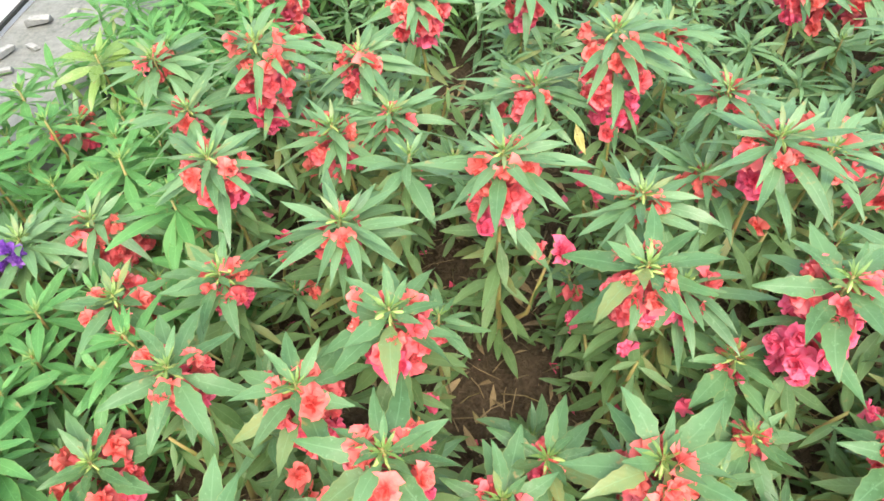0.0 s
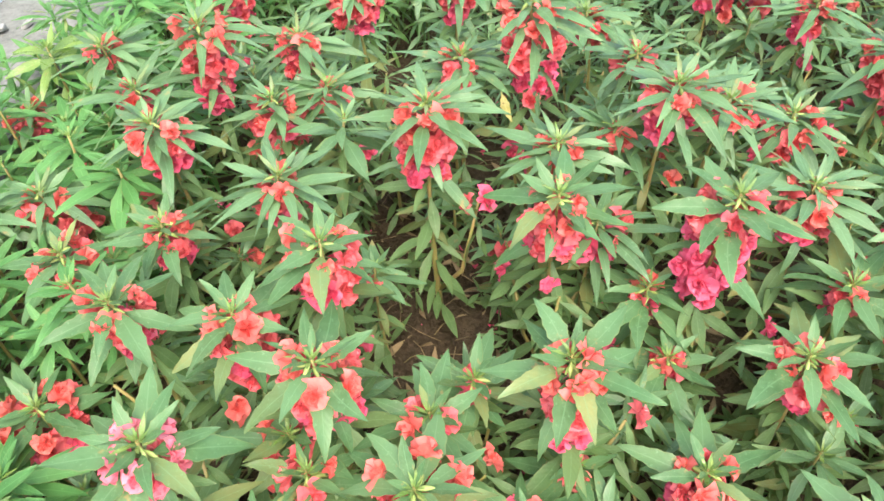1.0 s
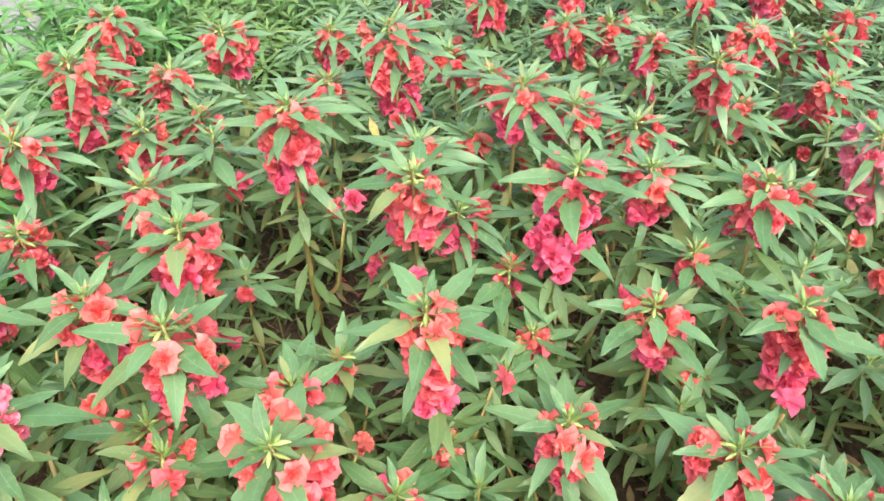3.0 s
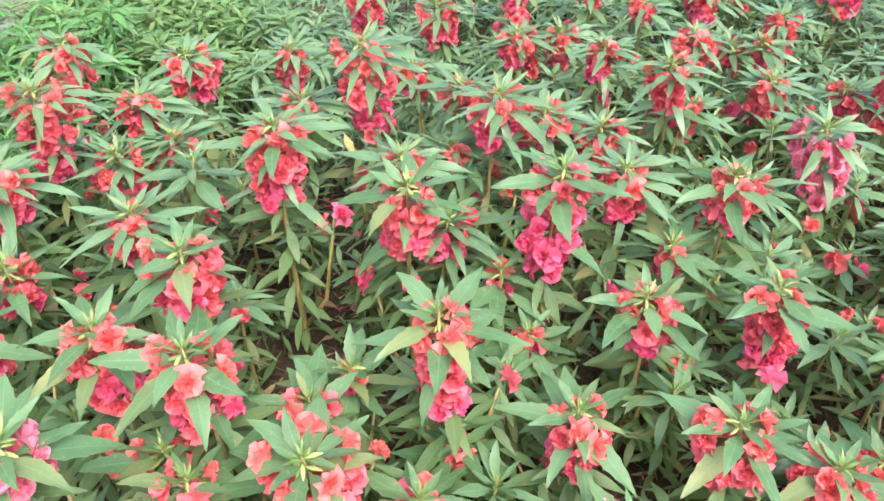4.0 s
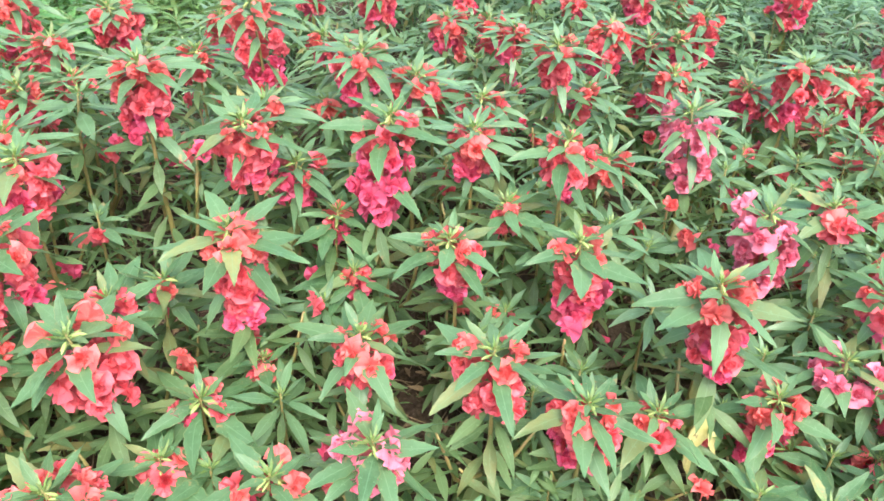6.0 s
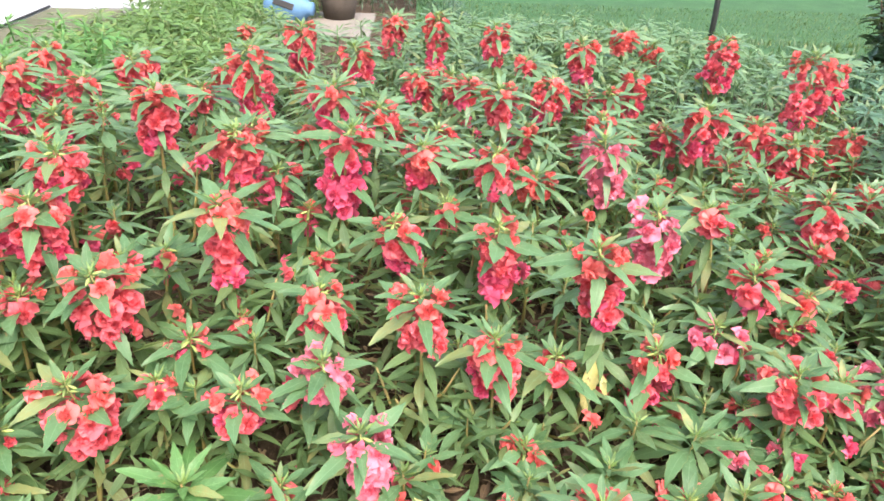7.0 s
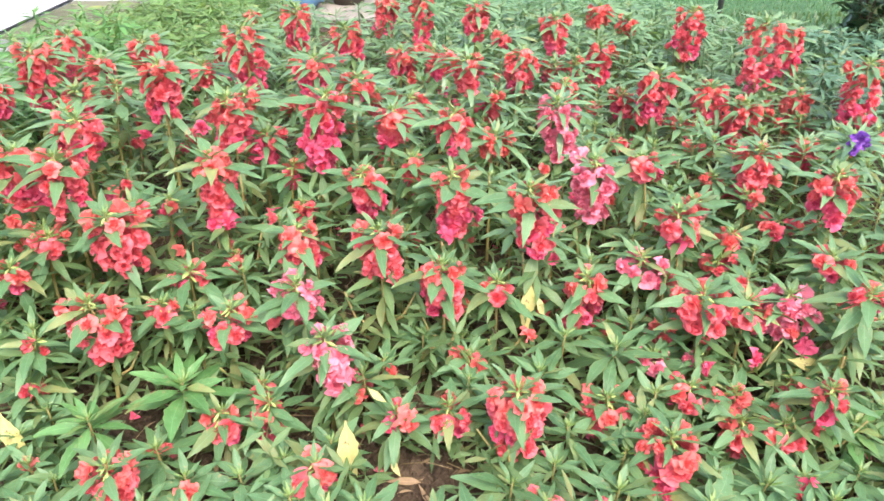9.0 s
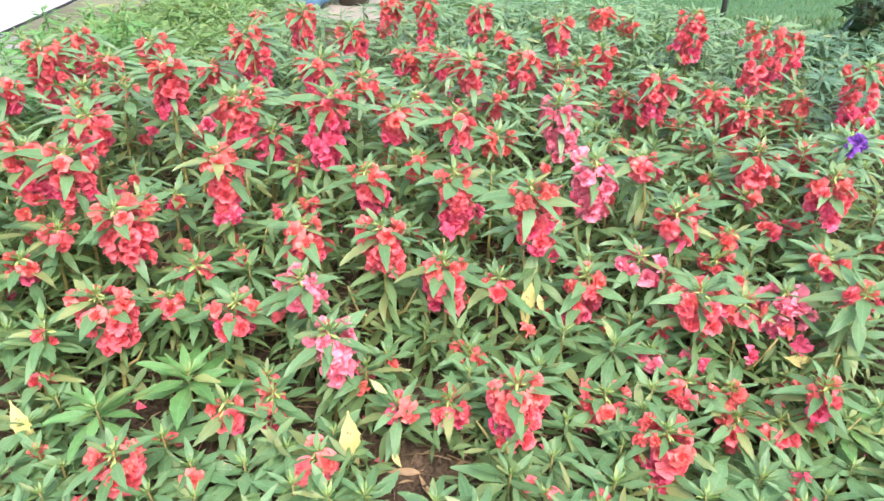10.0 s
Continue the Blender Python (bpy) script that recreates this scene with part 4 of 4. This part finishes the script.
def litter(count):
    """Dry leaves, twigs and dropped petals on the soil."""
    rng = random.Random(55)
    dry, red = [], []
    for k in range(count):
        x, y = rng.uniform(-1.55, 1.3), rng.uniform(0.85, 2.9)
        at = pose(x, y, lumpy(x, y) + 0.006, rng.uniform(-25, 25), rng.uniform(-25, 25), rng.uniform(0, 360))
        luck = rng.random()
        if luck < 0.55:
            dry.append(moved(LEAF_SIMPLE[rng.randrange(10)], at @ Matrix.Scale(rng.uniform(0.025, 0.08), 4)))
        elif luck < 0.93:
            n = rng.uniform(0.02, 0.07)
            dry.append(moved(tube([(0, 0, 0), (n, 0.1 * n, 0.004), (2 * n, -0.1 * n, 0)], (0.0016, 0.0014, 0.001), 4), at))
        else:
            red.append(moved(PETAL_SHAPE, at @ pose(0, 0, 0, 0, 80, 0) @ Matrix.Scale(rng.uniform(0.6, 1.0), 4)))
    tagged(new("dry_litter", mesh_of("dry_litter", joined(dry), DRY)), "dry brown leaves and twigs on the soil", "litter", kind="stuff")
    tagged(new("fallen_petals", mesh_of("fallen_petals", joined(red), PETALS["crimson"])), "dropped red petals on the soil", "petals", kind="stuff")


PETAL_SHAPE = moved(Shape(np.array([(0.003 * math.sin(3 * u + v), 0.012 * v * (0.4 + u), 0.02 * u) for u in (0.0, 0.5, 1.0) for v in (-1.0, 0.0, 1.0)]), [(0, 1, 4, 3), (1, 2, 5, 4), (3, 4, 7, 6), (4, 5, 8, 7)], None), pose(0, 0, 0))
litter(3600)


def shrub(x, y, height):
    rng = random.Random(77)
    root = tagged(thing("shrub", x, y, ground_at(x, y)), "dark green broad-leaved shrub at the lawn's edge", "shrub")
    stout = leaf_shape(rng, 0.2, 0.3, 0.38, 8, 0.0, 0.02, 0.6)
    shapes = []
    for b in range(11):
        way, out = b * 33 + rng.uniform(-15, 15), rng.uniform(0.10, 0.32)
        tip = (out * math.cos(radians(way)), out * math.sin(radians(way)), height * rng.uniform(0.6, 1.0))
        line = [(0, 0, -0.02), (tip[0] * 0.35, tip[1] * 0.35, tip[2] * 0.45), (tip[0] * 0.8, tip[1] * 0.8, tip[2] * 0.8), tip]
        part("branch", mesh_of("branch", tube(line, (0.011, 0.009, 0.006, 0.003)), BARK), root)
        for k in range(44):
            p = Vector((tip[0] * 0.3, tip[1] * 0.3, 0.04)).lerp(Vector(tip), 1 - k / 44)
            shapes.append(moved(stout, Matrix.Translation(p) @ pose(0, 0, 0, 0, 0, k * 137.5) @ pose(0, 0, 0, rng.uniform(-20, 20), -rng.uniform(-15, 45), 0) @ Matrix.Scale(rng.uniform(0.075, 0.135), 4)))
    part("crown", mesh_of("crown", joined(shapes), DARK_BULK), root)


shrub(2.30, 3.98, 0.68)
shrub(2.68, 3.80, 0.56)
shrub(2.62, 4.45, 0.66)
